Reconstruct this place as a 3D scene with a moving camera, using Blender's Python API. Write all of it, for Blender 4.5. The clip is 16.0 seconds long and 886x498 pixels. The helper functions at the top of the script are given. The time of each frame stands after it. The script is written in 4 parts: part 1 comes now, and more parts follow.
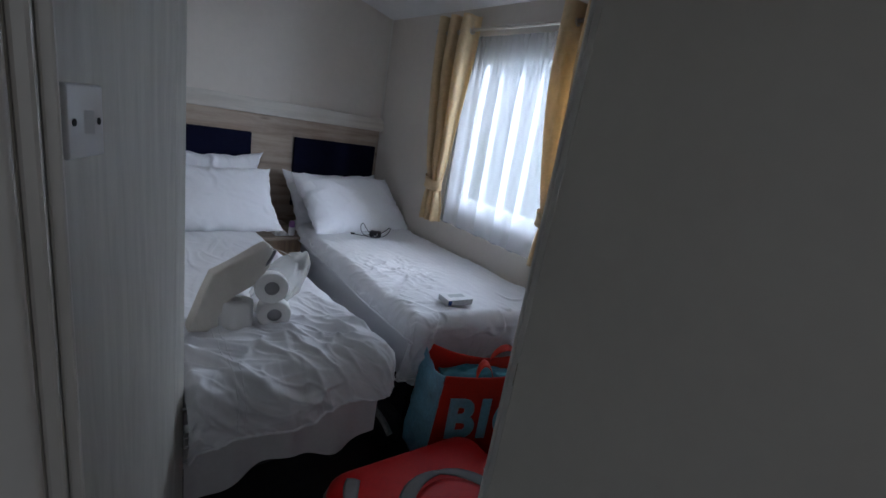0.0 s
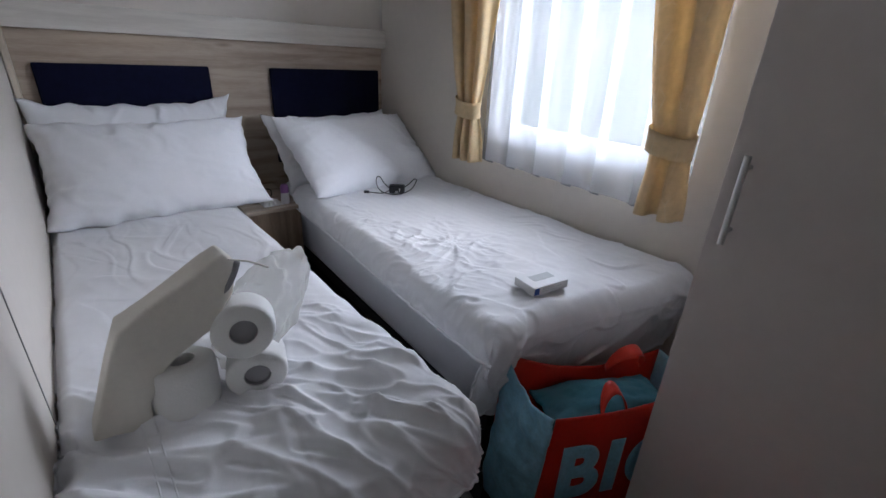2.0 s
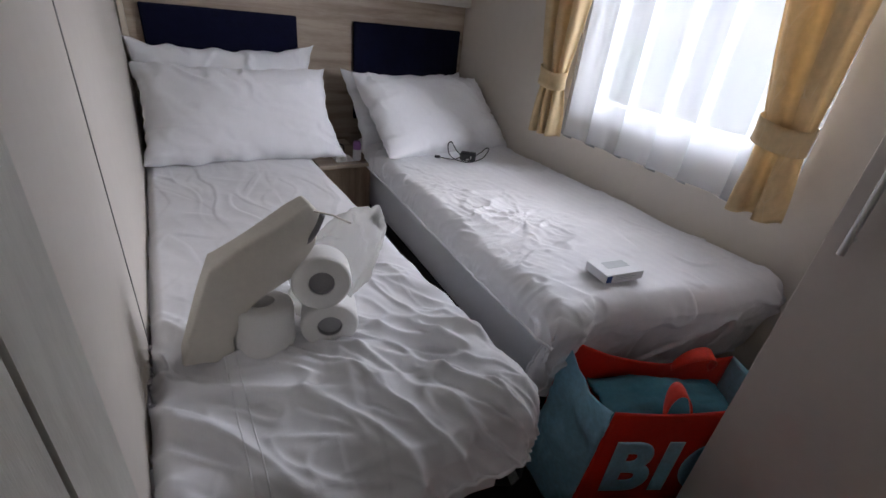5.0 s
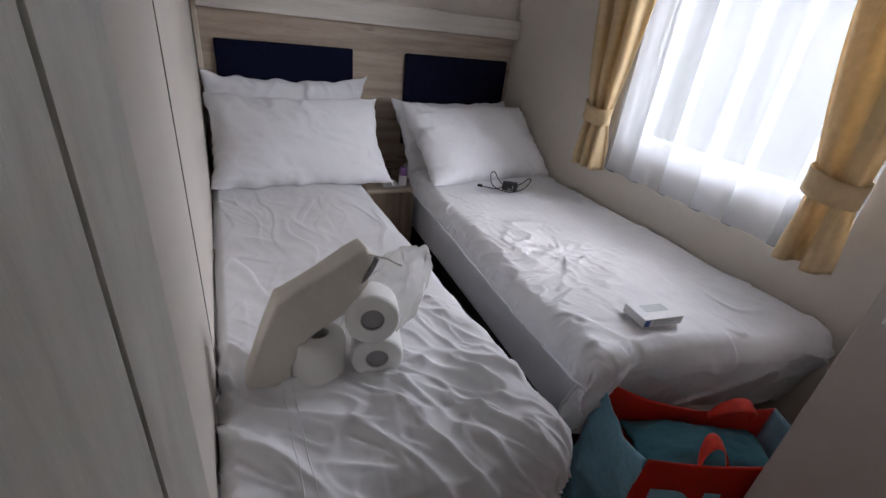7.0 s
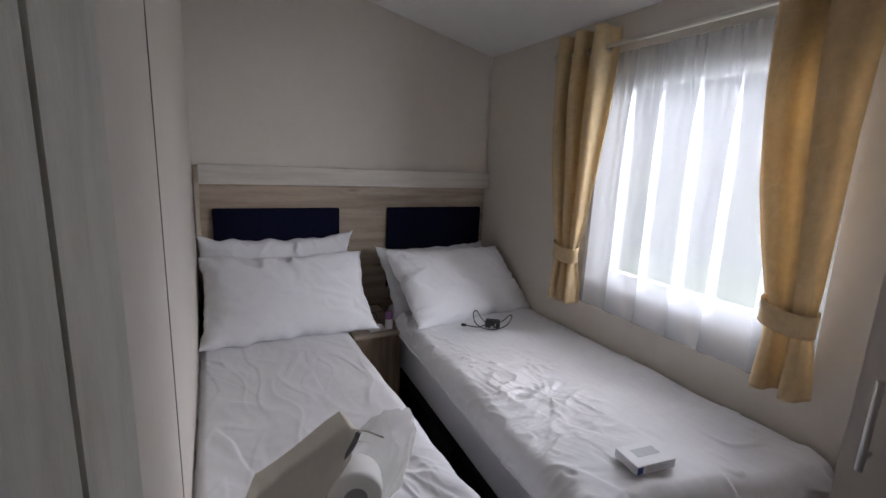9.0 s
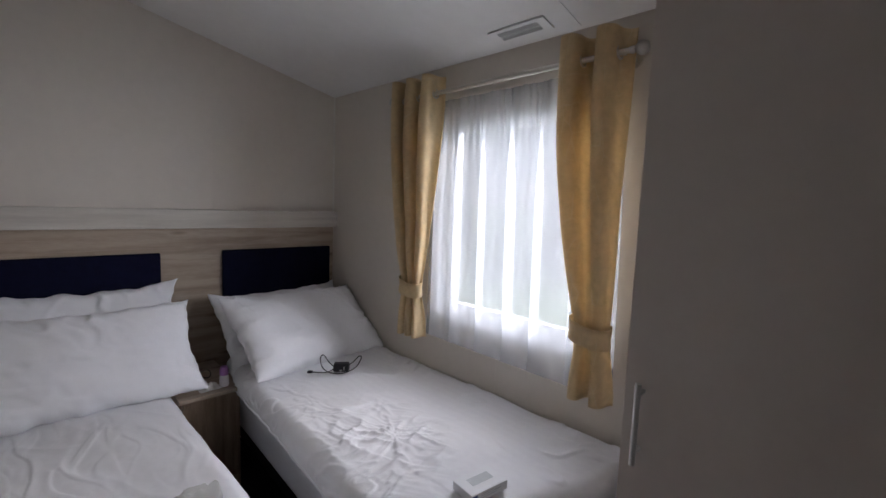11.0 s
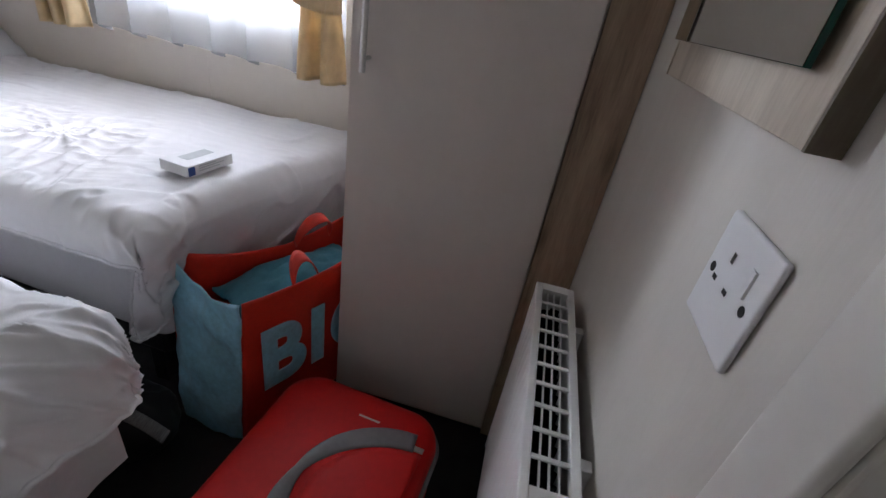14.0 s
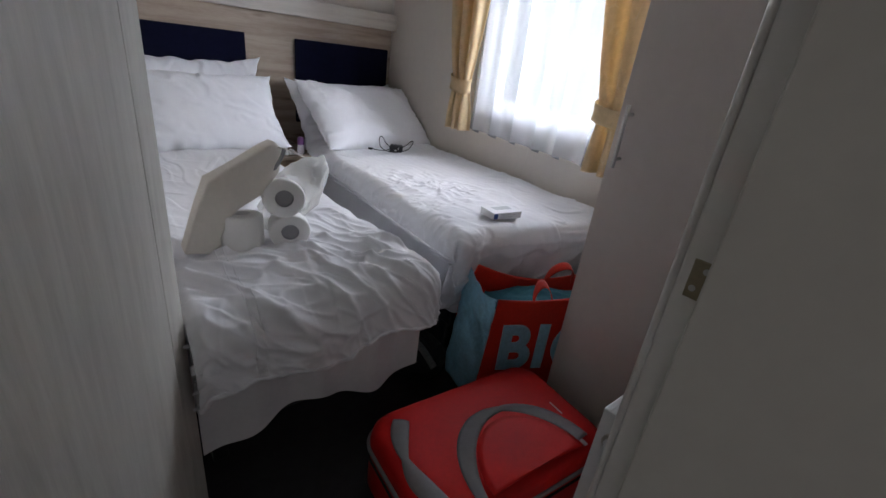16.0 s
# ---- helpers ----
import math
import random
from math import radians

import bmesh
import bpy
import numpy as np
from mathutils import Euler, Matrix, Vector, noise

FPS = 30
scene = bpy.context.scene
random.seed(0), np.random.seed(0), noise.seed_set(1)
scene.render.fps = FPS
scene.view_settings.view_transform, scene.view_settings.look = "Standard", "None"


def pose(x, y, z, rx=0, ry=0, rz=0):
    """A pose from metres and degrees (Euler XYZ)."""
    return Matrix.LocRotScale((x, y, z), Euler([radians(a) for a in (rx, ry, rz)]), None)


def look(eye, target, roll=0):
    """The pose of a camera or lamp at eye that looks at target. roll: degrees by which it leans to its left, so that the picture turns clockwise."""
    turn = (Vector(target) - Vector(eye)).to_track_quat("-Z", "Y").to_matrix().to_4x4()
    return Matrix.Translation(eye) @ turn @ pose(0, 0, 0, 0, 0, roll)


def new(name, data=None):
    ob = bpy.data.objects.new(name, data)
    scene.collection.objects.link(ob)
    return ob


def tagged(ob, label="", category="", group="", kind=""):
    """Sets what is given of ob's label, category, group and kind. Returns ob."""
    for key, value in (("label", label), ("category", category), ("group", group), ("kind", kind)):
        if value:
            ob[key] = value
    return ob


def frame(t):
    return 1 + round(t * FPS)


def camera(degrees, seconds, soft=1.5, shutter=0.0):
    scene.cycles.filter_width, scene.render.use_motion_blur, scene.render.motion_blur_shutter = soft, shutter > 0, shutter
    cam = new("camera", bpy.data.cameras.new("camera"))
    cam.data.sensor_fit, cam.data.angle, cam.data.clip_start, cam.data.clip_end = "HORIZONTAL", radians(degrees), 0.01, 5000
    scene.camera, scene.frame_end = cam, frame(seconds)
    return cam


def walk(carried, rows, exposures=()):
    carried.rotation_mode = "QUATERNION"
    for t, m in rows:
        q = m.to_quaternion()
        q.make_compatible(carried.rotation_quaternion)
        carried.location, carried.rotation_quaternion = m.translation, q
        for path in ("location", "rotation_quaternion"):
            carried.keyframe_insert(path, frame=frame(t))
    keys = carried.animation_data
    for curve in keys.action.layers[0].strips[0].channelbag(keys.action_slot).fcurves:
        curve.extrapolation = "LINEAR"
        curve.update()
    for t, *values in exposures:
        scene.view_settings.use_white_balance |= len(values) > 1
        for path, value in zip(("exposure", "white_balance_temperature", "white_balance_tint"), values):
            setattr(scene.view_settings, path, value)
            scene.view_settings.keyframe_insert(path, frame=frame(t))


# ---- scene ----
cam = camera(90.8, 16.0, shutter=0.0)
PATH = [
    (0, (-0.189, -0.407, 1.313), (1.088, 1.041, 0.791), 9.7),
    (0.5, (-0.106, -0.270, 1.280), (1.218, 1.140, 0.772), 9.1),
    (1, (-0.041, -0.081, 1.255), (1.360, 1.215, 0.656), 6.1),
    (1.5, (0.091, 0.121, 1.219), (1.361, 1.503, 0.530), 3.9),
    (2, (0.141, 0.241, 1.180), (1.333, 1.634, 0.380), 2.8),
    (2.5, (0.142, 0.277, 1.166), (1.241, 1.697, 0.288), 3.4),
    (3, (0.138, 0.279, 1.159), (1.146, 1.730, 0.221), 5.2),
    (3.5, (0.134, 0.281, 1.157), (1.123, 1.743, 0.218), 5.9),
    (4, (0.121, 0.289, 1.163), (1.113, 1.749, 0.224), 6.0),
    (6.5, (0.086, 0.287, 1.200), (0.993, 1.801, 0.258), 7.9),
    (7, (0.073, 0.284, 1.252), (0.916, 1.852, 0.342), 6.7),
    (7.5, (0.083, 0.290, 1.231), (0.912, 1.907, 0.396), 6.0),
    (8, (0.083, 0.287, 1.286), (0.927, 1.911, 0.477), 5.4),
    (8.5, (0.071, 0.265, 1.360), (0.942, 1.985, 0.829), 3.7),
    (11, (0.189, 0.181, 1.378), (1.592, 1.592, 1.178), 2.1),
    (11.5, (0.220, 0.174, 1.320), (1.884, 1.272, 1.156), 4.4),
    (12, (0.278, 0.175, 1.243), (2.195, 0.715, 1.059), 2.3),
    (12.5, (0.262, 0.183, 1.183), (2.193, 0.645, 0.941), 3.5),
    (13, (0.263, 0.175, 1.144), (2.164, 0.609, 0.701), 6.7),
    (13.5, (0.258, 0.160, 1.090), (2.077, 0.495, 0.330), 8.0),
    (14, (0.246, 0.163, 1.029), (1.958, 0.421, 0.027), 10.2),
    (14.5, (0.234, 0.171, 1.024), (1.892, 0.388, -0.073), 12.7),
    (15, (0.125, 0.123, 1.075), (1.750, 0.589, 0.007), 12.1),
    (15.5, (-0.004, 0.025, 1.116), (1.567, 0.847, 0.191), 10.6),
    (16, (-0.095, -0.148, 1.110), (1.110, 1.229, 0.304), 7.4),
]
walk(cam, [(t, look(eye, target, roll)) for t, eye, target, roll in PATH],
     exposures=[(0.0, 0.06, 5600, 11), (0.5, 0.31, 5750, 12), (1.0, 0.42, 5850, 13), (2.0, 0.45, 5950, 14), (3.5, 0.42, 6250, 16), (7.0, 0.40, 6450, 17),
                (8.5, 0.24, 6500, 17), (11.0, 0.11, 6450, 17), (12.0, 0.48, 6350, 16), (12.5, 0.64, 6200, 15), (13.5, 0.86, 6150, 15), (14.5, 1.18, 6300, 16),
                (15.2, 0.98, 6250, 15), (16.0, 0.62, 6200, 15)])

# ---- world and light ----
world = bpy.data.worlds.new("overcast_sky")
scene.world = world
world.use_nodes = True
wn = world.node_tree.nodes
sky = wn.new("ShaderNodeTexSky")
sky.sky_type, sky.sun_disc = "NISHITA", False
sky.sun_elevation, sky.sun_rotation = radians(35), radians(100)
sky.dust_density, sky.air_density = 4.0, 1.0
wn["Background"].inputs["Strength"].default_value = 0.055
grey = wn.new("ShaderNodeHueSaturation")
grey.inputs["Saturation"].default_value = 0.25
world.node_tree.links.new(sky.outputs[0], grey.inputs["Color"])
world.node_tree.links.new(grey.outputs[0], wn["Background"].inputs["Color"])

sun = new("sun", bpy.data.lights.new("sun", "SUN"))
sun.data.energy, sun.data.angle, sun.data.color = 0.7, radians(25), (1.0, 0.97, 0.93)
sun.matrix_world = look((8, -3, 8), (0, 0, 0))

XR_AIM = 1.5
# lamps added as the overcast sky: its bright part above the trees, both sides
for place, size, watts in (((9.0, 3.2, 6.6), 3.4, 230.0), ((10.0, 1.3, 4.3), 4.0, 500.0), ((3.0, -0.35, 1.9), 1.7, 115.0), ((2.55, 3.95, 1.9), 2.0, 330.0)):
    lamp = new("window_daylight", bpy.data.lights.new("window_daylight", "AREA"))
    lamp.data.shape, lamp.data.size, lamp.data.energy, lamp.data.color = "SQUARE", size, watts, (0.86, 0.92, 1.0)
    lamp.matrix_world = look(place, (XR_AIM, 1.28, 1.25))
# unseen fill lamps added at two invented openings of the passage
for place, aim, w, h, watts in (((-1.32, -0.72, 1.40), (0.5, -0.30, 1.10), 1.2, 1.1, 0.3), ((-0.35, -1.42, 1.40), (0.25, 0.9, 0.85), 0.75, 1.1, 1.0)):
    lamp = new("passage_fill", bpy.data.lights.new("passage_fill", "AREA"))
    lamp.data.shape, lamp.data.size, lamp.data.size_y = "RECTANGLE", w, h
    lamp.data.energy, lamp.data.color = watts, (1.0, 0.95, 0.88)
    lamp.matrix_world = look(place, aim)


# ---- materials ----
def mat(name, color, rough=0.6, metal=0.0, var=0.08, scale=6.0, bump=0.0, bump_scale=60.0, stretch=(1, 1, 1), spec=0.5, sheen=0.0):
    """Principled surface with two scales of colour variation and fine relief."""
    m = bpy.data.materials.new(name)
    m.use_nodes = True
    n, l = m.node_tree.nodes, m.node_tree.links
    b = n["Principled BSDF"]
    b.inputs["Roughness"].default_value, b.inputs["Metallic"].default_value = rough, metal
    b.inputs["Specular IOR Level"].default_value = spec
    b.inputs["Sheen Weight"].default_value = sheen
    tc, mp = n.new("ShaderNodeTexCoord"), n.new("ShaderNodeMapping")
    mp.inputs["Scale"].default_value = stretch
    l.new(tc.outputs["Object"], mp.inputs["Vector"])
    a, c = n.new("ShaderNodeTexNoise"), n.new("ShaderNodeTexNoise")
    a.inputs["Scale"].default_value, c.inputs["Scale"].default_value = scale, scale * 9
    a.inputs["Detail"].default_value = c.inputs["Detail"].default_value = 4
    for t in (a, c):
        l.new(mp.outputs[0], t.inputs["Vector"])
    mix = n.new("ShaderNodeMath")
    mix.operation = "ADD"
    l.new(a.outputs["Fac"], mix.inputs[0]), l.new(c.outputs["Fac"], mix.inputs[1])
    ramp = n.new("ShaderNodeMapRange")
    ramp.inputs["From Min"].default_value, ramp.inputs["From Max"].default_value = 0.6, 1.4
    ramp.inputs["To Min"].default_value, ramp.inputs["To Max"].default_value = 1 - var, 1 + var
    l.new(mix.outputs[0], ramp.inputs["Value"])
    mul = n.new("ShaderNodeVectorMath")
    mul.operation = "SCALE"
    mul.inputs[0].default_value = color
    l.new(ramp.outputs[0], mul.inputs["Scale"])
    l.new(mul.outputs[0], b.inputs["Base Color"])
    if bump:
        d, bp = n.new("ShaderNodeTexNoise"), n.new("ShaderNodeBump")
        d.inputs["Scale"].default_value, d.inputs["Detail"].default_value = bump_scale, 3
        bp.inputs["Strength"].default_value, bp.inputs["Distance"].default_value = bump, 0.002
        l.new(mp.outputs[0], d.inputs["Vector"]), l.new(d.outputs["Fac"], bp.inputs["Height"])
        l.new(bp.outputs[0], b.inputs["Normal"])
    return m


def wood_mat(name, light, dark, stretch, knots=True, rough=0.5, contrast=1.0):
    """Oak-look print: long streaks along the low-stretch axis, with dark knots."""
    m = bpy.data.materials.new(name)
    m.use_nodes = True
    n, l = m.node_tree.nodes, m.node_tree.links
    b = n["Principled BSDF"]
    b.inputs["Roughness"].default_value = rough
    tc, mp = n.new("ShaderNodeTexCoord"), n.new("ShaderNodeMapping")
    mp.inputs["Scale"].default_value = stretch
    l.new(tc.outputs["Object"], mp.inputs["Vector"])
    a, c = n.new("ShaderNodeTexNoise"), n.new("ShaderNodeTexNoise")
    a.inputs["Scale"].default_value, a.inputs["Detail"].default_value, a.inputs["Distortion"].default_value = 2.2, 5, 0.6
    c.inputs["Scale"].default_value, c.inputs["Detail"].default_value = 26, 3
    l.new(mp.outputs[0], a.inputs["Vector"]), l.new(mp.outputs[0], c.inputs["Vector"])
    add = n.new("ShaderNodeMath")
    add.operation, add.inputs[1].default_value = "MULTIPLY_ADD", 0.35
    l.new(c.outputs["Fac"], add.inputs[0]), l.new(a.outputs["Fac"], add.inputs[2])
    r = n.new("ShaderNodeValToRGB")
    r.color_ramp.elements[0].position, r.color_ramp.elements[0].color = 0.68 - 0.2 * contrast, (*dark, 1)
    r.color_ramp.elements[1].position, r.color_ramp.elements[1].color = 0.68 + 0.12 * contrast, (*light, 1)
    l.new(add.outputs[0], r.inputs[0])
    out = r.outputs[0]
    if knots:
        v, k, mx = n.new("ShaderNodeTexVoronoi"), n.new("ShaderNodeMapRange"), n.new("ShaderNodeMix")
        mp2 = n.new("ShaderNodeMapping")
        mp2.inputs["Scale"].default_value = [max(1.0, s * 0.35) for s in stretch]
        l.new(tc.outputs["Object"], mp2.inputs["Vector"]), l.new(mp2.outputs[0], v.inputs["Vector"])
        v.inputs["Scale"].default_value = 3.0
        k.inputs["From Min"].default_value, k.inputs["From Max"].default_value = 0.03, 0.16
        k.inputs["To Min"].default_value, k.inputs["To Max"].default_value = 0.75, 0.0
        mx.data_type = "RGBA"
        l.new(v.outputs["Distance"], k.inputs["Value"]), l.new(k.outputs[0], mx.inputs["Factor"])
        l.new(out, mx.inputs["A"])
        mx.inputs["B"].default_value = (dark[0] * 0.45, dark[1] * 0.4, dark[2] * 0.35, 1)
        out = mx.outputs["Result"]
    l.new(out, b.inputs["Base Color"])
    bp = n.new("ShaderNodeBump")
    bp.inputs["Strength"].default_value, bp.inputs["Distance"].default_value = 0.25, 0.001
    l.new(c.outputs["Fac"], bp.inputs["Height"]), l.new(bp.outputs[0], b.inputs["Normal"])
    return m


def sheer_mat(name, color, clear):
    m = bpy.data.materials.new(name)
    m.use_nodes = True
    n, l = m.node_tree.nodes, m.node_tree.links
    n.remove(n["Principled BSDF"])
    d, tl, tr, m1, m2 = (n.new("ShaderNodeBsdf" + k) if k else n.new("ShaderNodeMixShader") for k in ("Diffuse", "Translucent", "Transparent", "", ""))
    d.inputs["Color"].default_value = tl.inputs["Color"].default_value = (*color, 1)
    m1.inputs[0].default_value = 0.6
    tc, w, r = n.new("ShaderNodeTexCoord"), n.new("ShaderNodeTexNoise"), n.new("ShaderNodeMapRange")
    w.inputs["Scale"].default_value = 300
    l.new(tc.outputs["Object"], w.inputs["Vector"]), l.new(w.outputs["Fac"], r.inputs["Value"])
    r.inputs["From Min"].default_value, r.inputs["From Max"].default_value = 0.3, 0.7
    r.inputs["To Min"].default_value, r.inputs["To Max"].default_value = clear - 0.001, clear + 0.001
    l.new(d.outputs[0], m1.inputs[1]), l.new(tl.outputs[0], m1.inputs[2])
    l.new(r.outputs[0], m2.inputs[0]), l.new(m1.outputs[0], m2.inputs[1]), l.new(tr.outputs[0], m2.inputs[2])
    l.new(m2.outputs[0], n["Material Output"].inputs["Surface"])
    return m


def curtain_mat(name):
    """Gold woven cloth with paler twig embroidery; some daylight passes through."""
    m = mat(name, (0.76, 0.60, 0.36), 0.95, var=0.12, scale=5, bump=0.3, bump_scale=500, spec=0.1, sheen=0.2)
    n, l = m.node_tree.nodes, m.node_tree.links
    b = n["Principled BSDF"]
    src = b.inputs["Base Color"].links[0].from_socket
    tc, mp, v, r, mx = (n.new("ShaderNode" + k) for k in ("TexCoord", "Mapping", "TexVoronoi", "MapRange", "Mix"))
    mp.inputs["Scale"].default_value, mp.inputs["Rotation"].default_value = (2.0, 9, 3.2), (0.5, 0, 0)
    v.feature, v.inputs["Scale"].default_value = "DISTANCE_TO_EDGE", 2.6
    r.inputs["From Min"].default_value, r.inputs["From Max"].default_value = 0.012, 0.03
    r.inputs["To Min"].default_value, r.inputs["To Max"].default_value = 0.32, 0.0
    mask, mr, mul = n.new("ShaderNodeTexNoise"), n.new("ShaderNodeMapRange"), n.new("ShaderNodeMath")
    mask.inputs["Scale"].default_value = 9
    mr.inputs["From Min"].default_value, mr.inputs["From Max"].default_value = 0.5, 0.6
    mul.operation = "MULTIPLY"
    mx.data_type = "RGBA"
    mx.inputs["B"].default_value = (0.84, 0.74, 0.55, 1)
    l.new(tc.outputs["Object"], mp.inputs[0]), l.new(mp.outputs[0], v.inputs["Vector"]), l.new(tc.outputs["Object"], mask.inputs["Vector"])
    l.new(v.outputs["Distance"], r.inputs["Value"]), l.new(mask.outputs["Fac"], mr.inputs["Value"])
    l.new(r.outputs[0], mul.inputs[0]), l.new(mr.outputs[0], mul.inputs[1])
    l.new(mul.outputs[0], mx.inputs["Factor"]), l.new(src, mx.inputs["A"]), l.new(mx.outputs["Result"], b.inputs["Base Color"])
    tl, ms = n.new("ShaderNodeBsdfTranslucent"), n.new("ShaderNodeMixShader")
    l.new(mx.outputs["Result"], tl.inputs["Color"])
    ms.inputs[0].default_value = 0.34
    l.new(b.outputs[0], ms.inputs[1]), l.new(tl.outputs[0], ms.inputs[2]), l.new(ms.outputs[0], n["Material Output"].inputs["Surface"])
    return m


def glass_mat(name, tint=(1, 1, 1)):
    m = bpy.data.materials.new(name)
    m.use_nodes = True
    b = m.node_tree.nodes["Principled BSDF"]
    b.inputs["Base Color"].default_value = (*tint, 1)
    b.inputs["Transmission Weight"].default_value, b.inputs["Roughness"].default_value, b.inputs["IOR"].default_value = 1.0, 0.0, 1.45
    return m


WALL = mat("wall_vinyl_beige", (0.67, 0.615, 0.55), 0.6, var=0.03, scale=3, bump=0.08, bump_scale=250)
CEIL = mat("ceiling_white", (0.80, 0.79, 0.78), 0.6, var=0.03, scale=2, bump=0.06, bump_scale=150)
CARPET = mat("dark_carpet", (0.025, 0.024, 0.026), 0.95, var=0.35, scale=30, bump=0.8, bump_scale=400)
WHITEWOOD = wood_mat("pale_woodgrain_panel", (0.68, 0.66, 0.60), (0.545, 0.525, 0.47), (24, 24, 1.8), knots=False, contrast=1.4)
DOORFACE = mat("door_cream_laminate", (0.56, 0.53, 0.47), 0.45, var=0.03, scale=4, bump=0.05, bump_scale=120)
WARD = mat("wardrobe_laminate", (0.65, 0.58, 0.535), 0.5, var=0.03, scale=4, bump=0.06, bump_scale=200)
OAK_V = wood_mat("oak_print_upright", (0.40, 0.29, 0.20), (0.21, 0.145, 0.10), (14, 14, 1.2))
OAK_H = wood_mat("oak_print_level", (0.43, 0.345, 0.265), (0.29, 0.22, 0.165), (1.0, 12, 12))
DARKOAK = wood_mat("dark_oak_edging", (0.20, 0.155, 0.105), (0.11, 0.085, 0.055), (14, 14, 1.2), knots=False)
PALEOAK = wood_mat("pale_oak_frame", (0.60, 0.52, 0.42), (0.42, 0.35, 0.27), (9, 9, 1.6))
RAILWOOD = wood_mat("pale_rail_print", (0.60, 0.56, 0.50), (0.50, 0.46, 0.41), (1.2, 16, 16), knots=False)
NAVY = mat("navy_wool", (0.006, 0.007, 0.022), 0.95, var=0.2, scale=40, bump=0.5, bump_scale=600, spec=0.1)
LINEN = mat("white_cotton", (0.80, 0.80, 0.82), 0.85, var=0.025, scale=5, bump=0.12, bump_scale=700, sheen=0.15)
STRIPED = mat("white_satin_stripe", (0.80, 0.80, 0.82), 0.8, var=0.025, scale=5, bump=0.12, bump_scale=700, sheen=0.15)
_n, _l = STRIPED.node_tree.nodes, STRIPED.node_tree.links
_t, _w, _r = _n.new("ShaderNodeTexCoord"), _n.new("ShaderNodeTexWave"), _n.new("ShaderNodeMapRange")
_w.bands_direction, _w.inputs["Scale"].default_value = "X", 8.0
_r.inputs["From Min"].default_value, _r.inputs["From Max"].default_value = 0.45, 0.55
_r.inputs["To Min"].default_value, _r.inputs["To Max"].default_value = 0.85, 0.42
_l.new(_t.outputs["Object"], _w.inputs["Vector"]), _l.new(_w.outputs["Fac"], _r.inputs["Value"])
_l.new(_r.outputs[0], _n["Principled BSDF"].inputs["Roughness"])
MATTRESS = mat("mattress_sheet", (0.80, 0.80, 0.83), 0.9, var=0.03, scale=8, bump=0.15, bump_scale=300)
VALANCE = mat("bed_base_cloth", (0.74, 0.73, 0.74), 0.9, var=0.05, scale=8, bump=0.2, bump_scale=300)
DARKMETAL = mat("dark_steel", (0.03, 0.032, 0.036), 0.5, metal=0.6, var=0.1)
CURTAIN = curtain_mat("gold_curtain_cloth")
SHEER = sheer_mat("white_voile", (0.65, 0.665, 0.69), 0.64)
UPVC = mat("white_upvc", (0.80, 0.81, 0.82), 0.3, var=0.02)
GLASS = glass_mat("window_glass")
HINGE = mat("aged_brass", (0.34, 0.29, 0.20), 0.38, metal=1.0, var=0.15, scale=20)
NICKEL = mat("brushed_nickel", (0.62, 0.58, 0.52), 0.28, metal=1.0, var=0.05, scale=30)
STEEL = mat("satin_steel", (0.60, 0.59, 0.57), 0.35, metal=1.0, var=0.05, scale=30)
WHITEPAINT = mat("white_enamel", (0.80, 0.80, 0.79), 0.35, var=0.02)
TRIM = mat("cream_moulding", (0.72, 0.69, 0.64), 0.35, var=0.03)
PLASTIC = mat("white_plastic", (0.80, 0.80, 0.81), 0.3, var=0.02)
DARKHOLE = mat("dark_slot", (0.02, 0.02, 0.02), 0.8)
RUBBER = mat("black_rubber", (0.012, 0.012, 0.014), 0.45, var=0.1)
PAPER = mat("tissue_paper", (0.80, 0.79, 0.77), 0.95, var=0.03, scale=30, bump=0.3, bump_scale=200)
CARDTUBE = mat("cardboard_core", (0.36, 0.35, 0.36), 0.9, var=0.08, scale=40)
VINYL = mat("cream_vinyl", (0.69, 0.65, 0.58), 0.5, var=0.05, scale=10, bump=0.2, bump_scale=180)
REDCASE = mat("red_polyester", (0.55, 0.006, 0.004), 0.55, spec=0.3, var=0.12, scale=8, bump=0.25, bump_scale=600)
GREYCASE = mat("grey_piping_cloth", (0.20, 0.195, 0.20), 0.6, var=0.08, scale=10, bump=0.2, bump_scale=500)
REDBAG = mat("red_woven_bag", (0.70, 0.035, 0.014), 0.42, var=0.12, scale=10, bump=0.3, bump_scale=400)
BLUEBAG = mat("blue_woven_bag", (0.32, 0.62, 0.77), 0.42, var=0.2, scale=9, bump=0.6, bump_scale=60)
BLUECLOTH = mat("teal_cloth", (0.055, 0.20, 0.26), 0.85, var=0.12, scale=10, bump=0.3, bump_scale=300)
PINKCLOTH = mat("pale_pink_cloth", (0.50, 0.34, 0.33), 0.9, var=0.1)
BLACKCLOTH = mat("black_nylon", (0.010, 0.010, 0.011), 0.7, var=0.2, scale=20, bump=0.4, bump_scale=300)
PURPLE = mat("purple_cap", (0.36, 0.16, 0.45), 0.35)
CARTON = mat("white_carton", (0.80, 0.81, 0.82), 0.45, var=0.02)
CARTONGREY = mat("carton_print_grey", (0.50, 0.53, 0.54), 0.5)
CARTONBLUE = mat("carton_print_blue", (0.03, 0.09, 0.35), 0.5)
GREENEDGE = mat("glass_edge_green", (0.015, 0.085, 0.07), 0.15)
MIRROR = mat("silvered_glass", (0.82, 0.86, 0.83), 0.015, metal=1.0, var=0.0)
POLY = sheer_mat("clear_polythene", (0.88, 0.88, 0.84), 0.52)
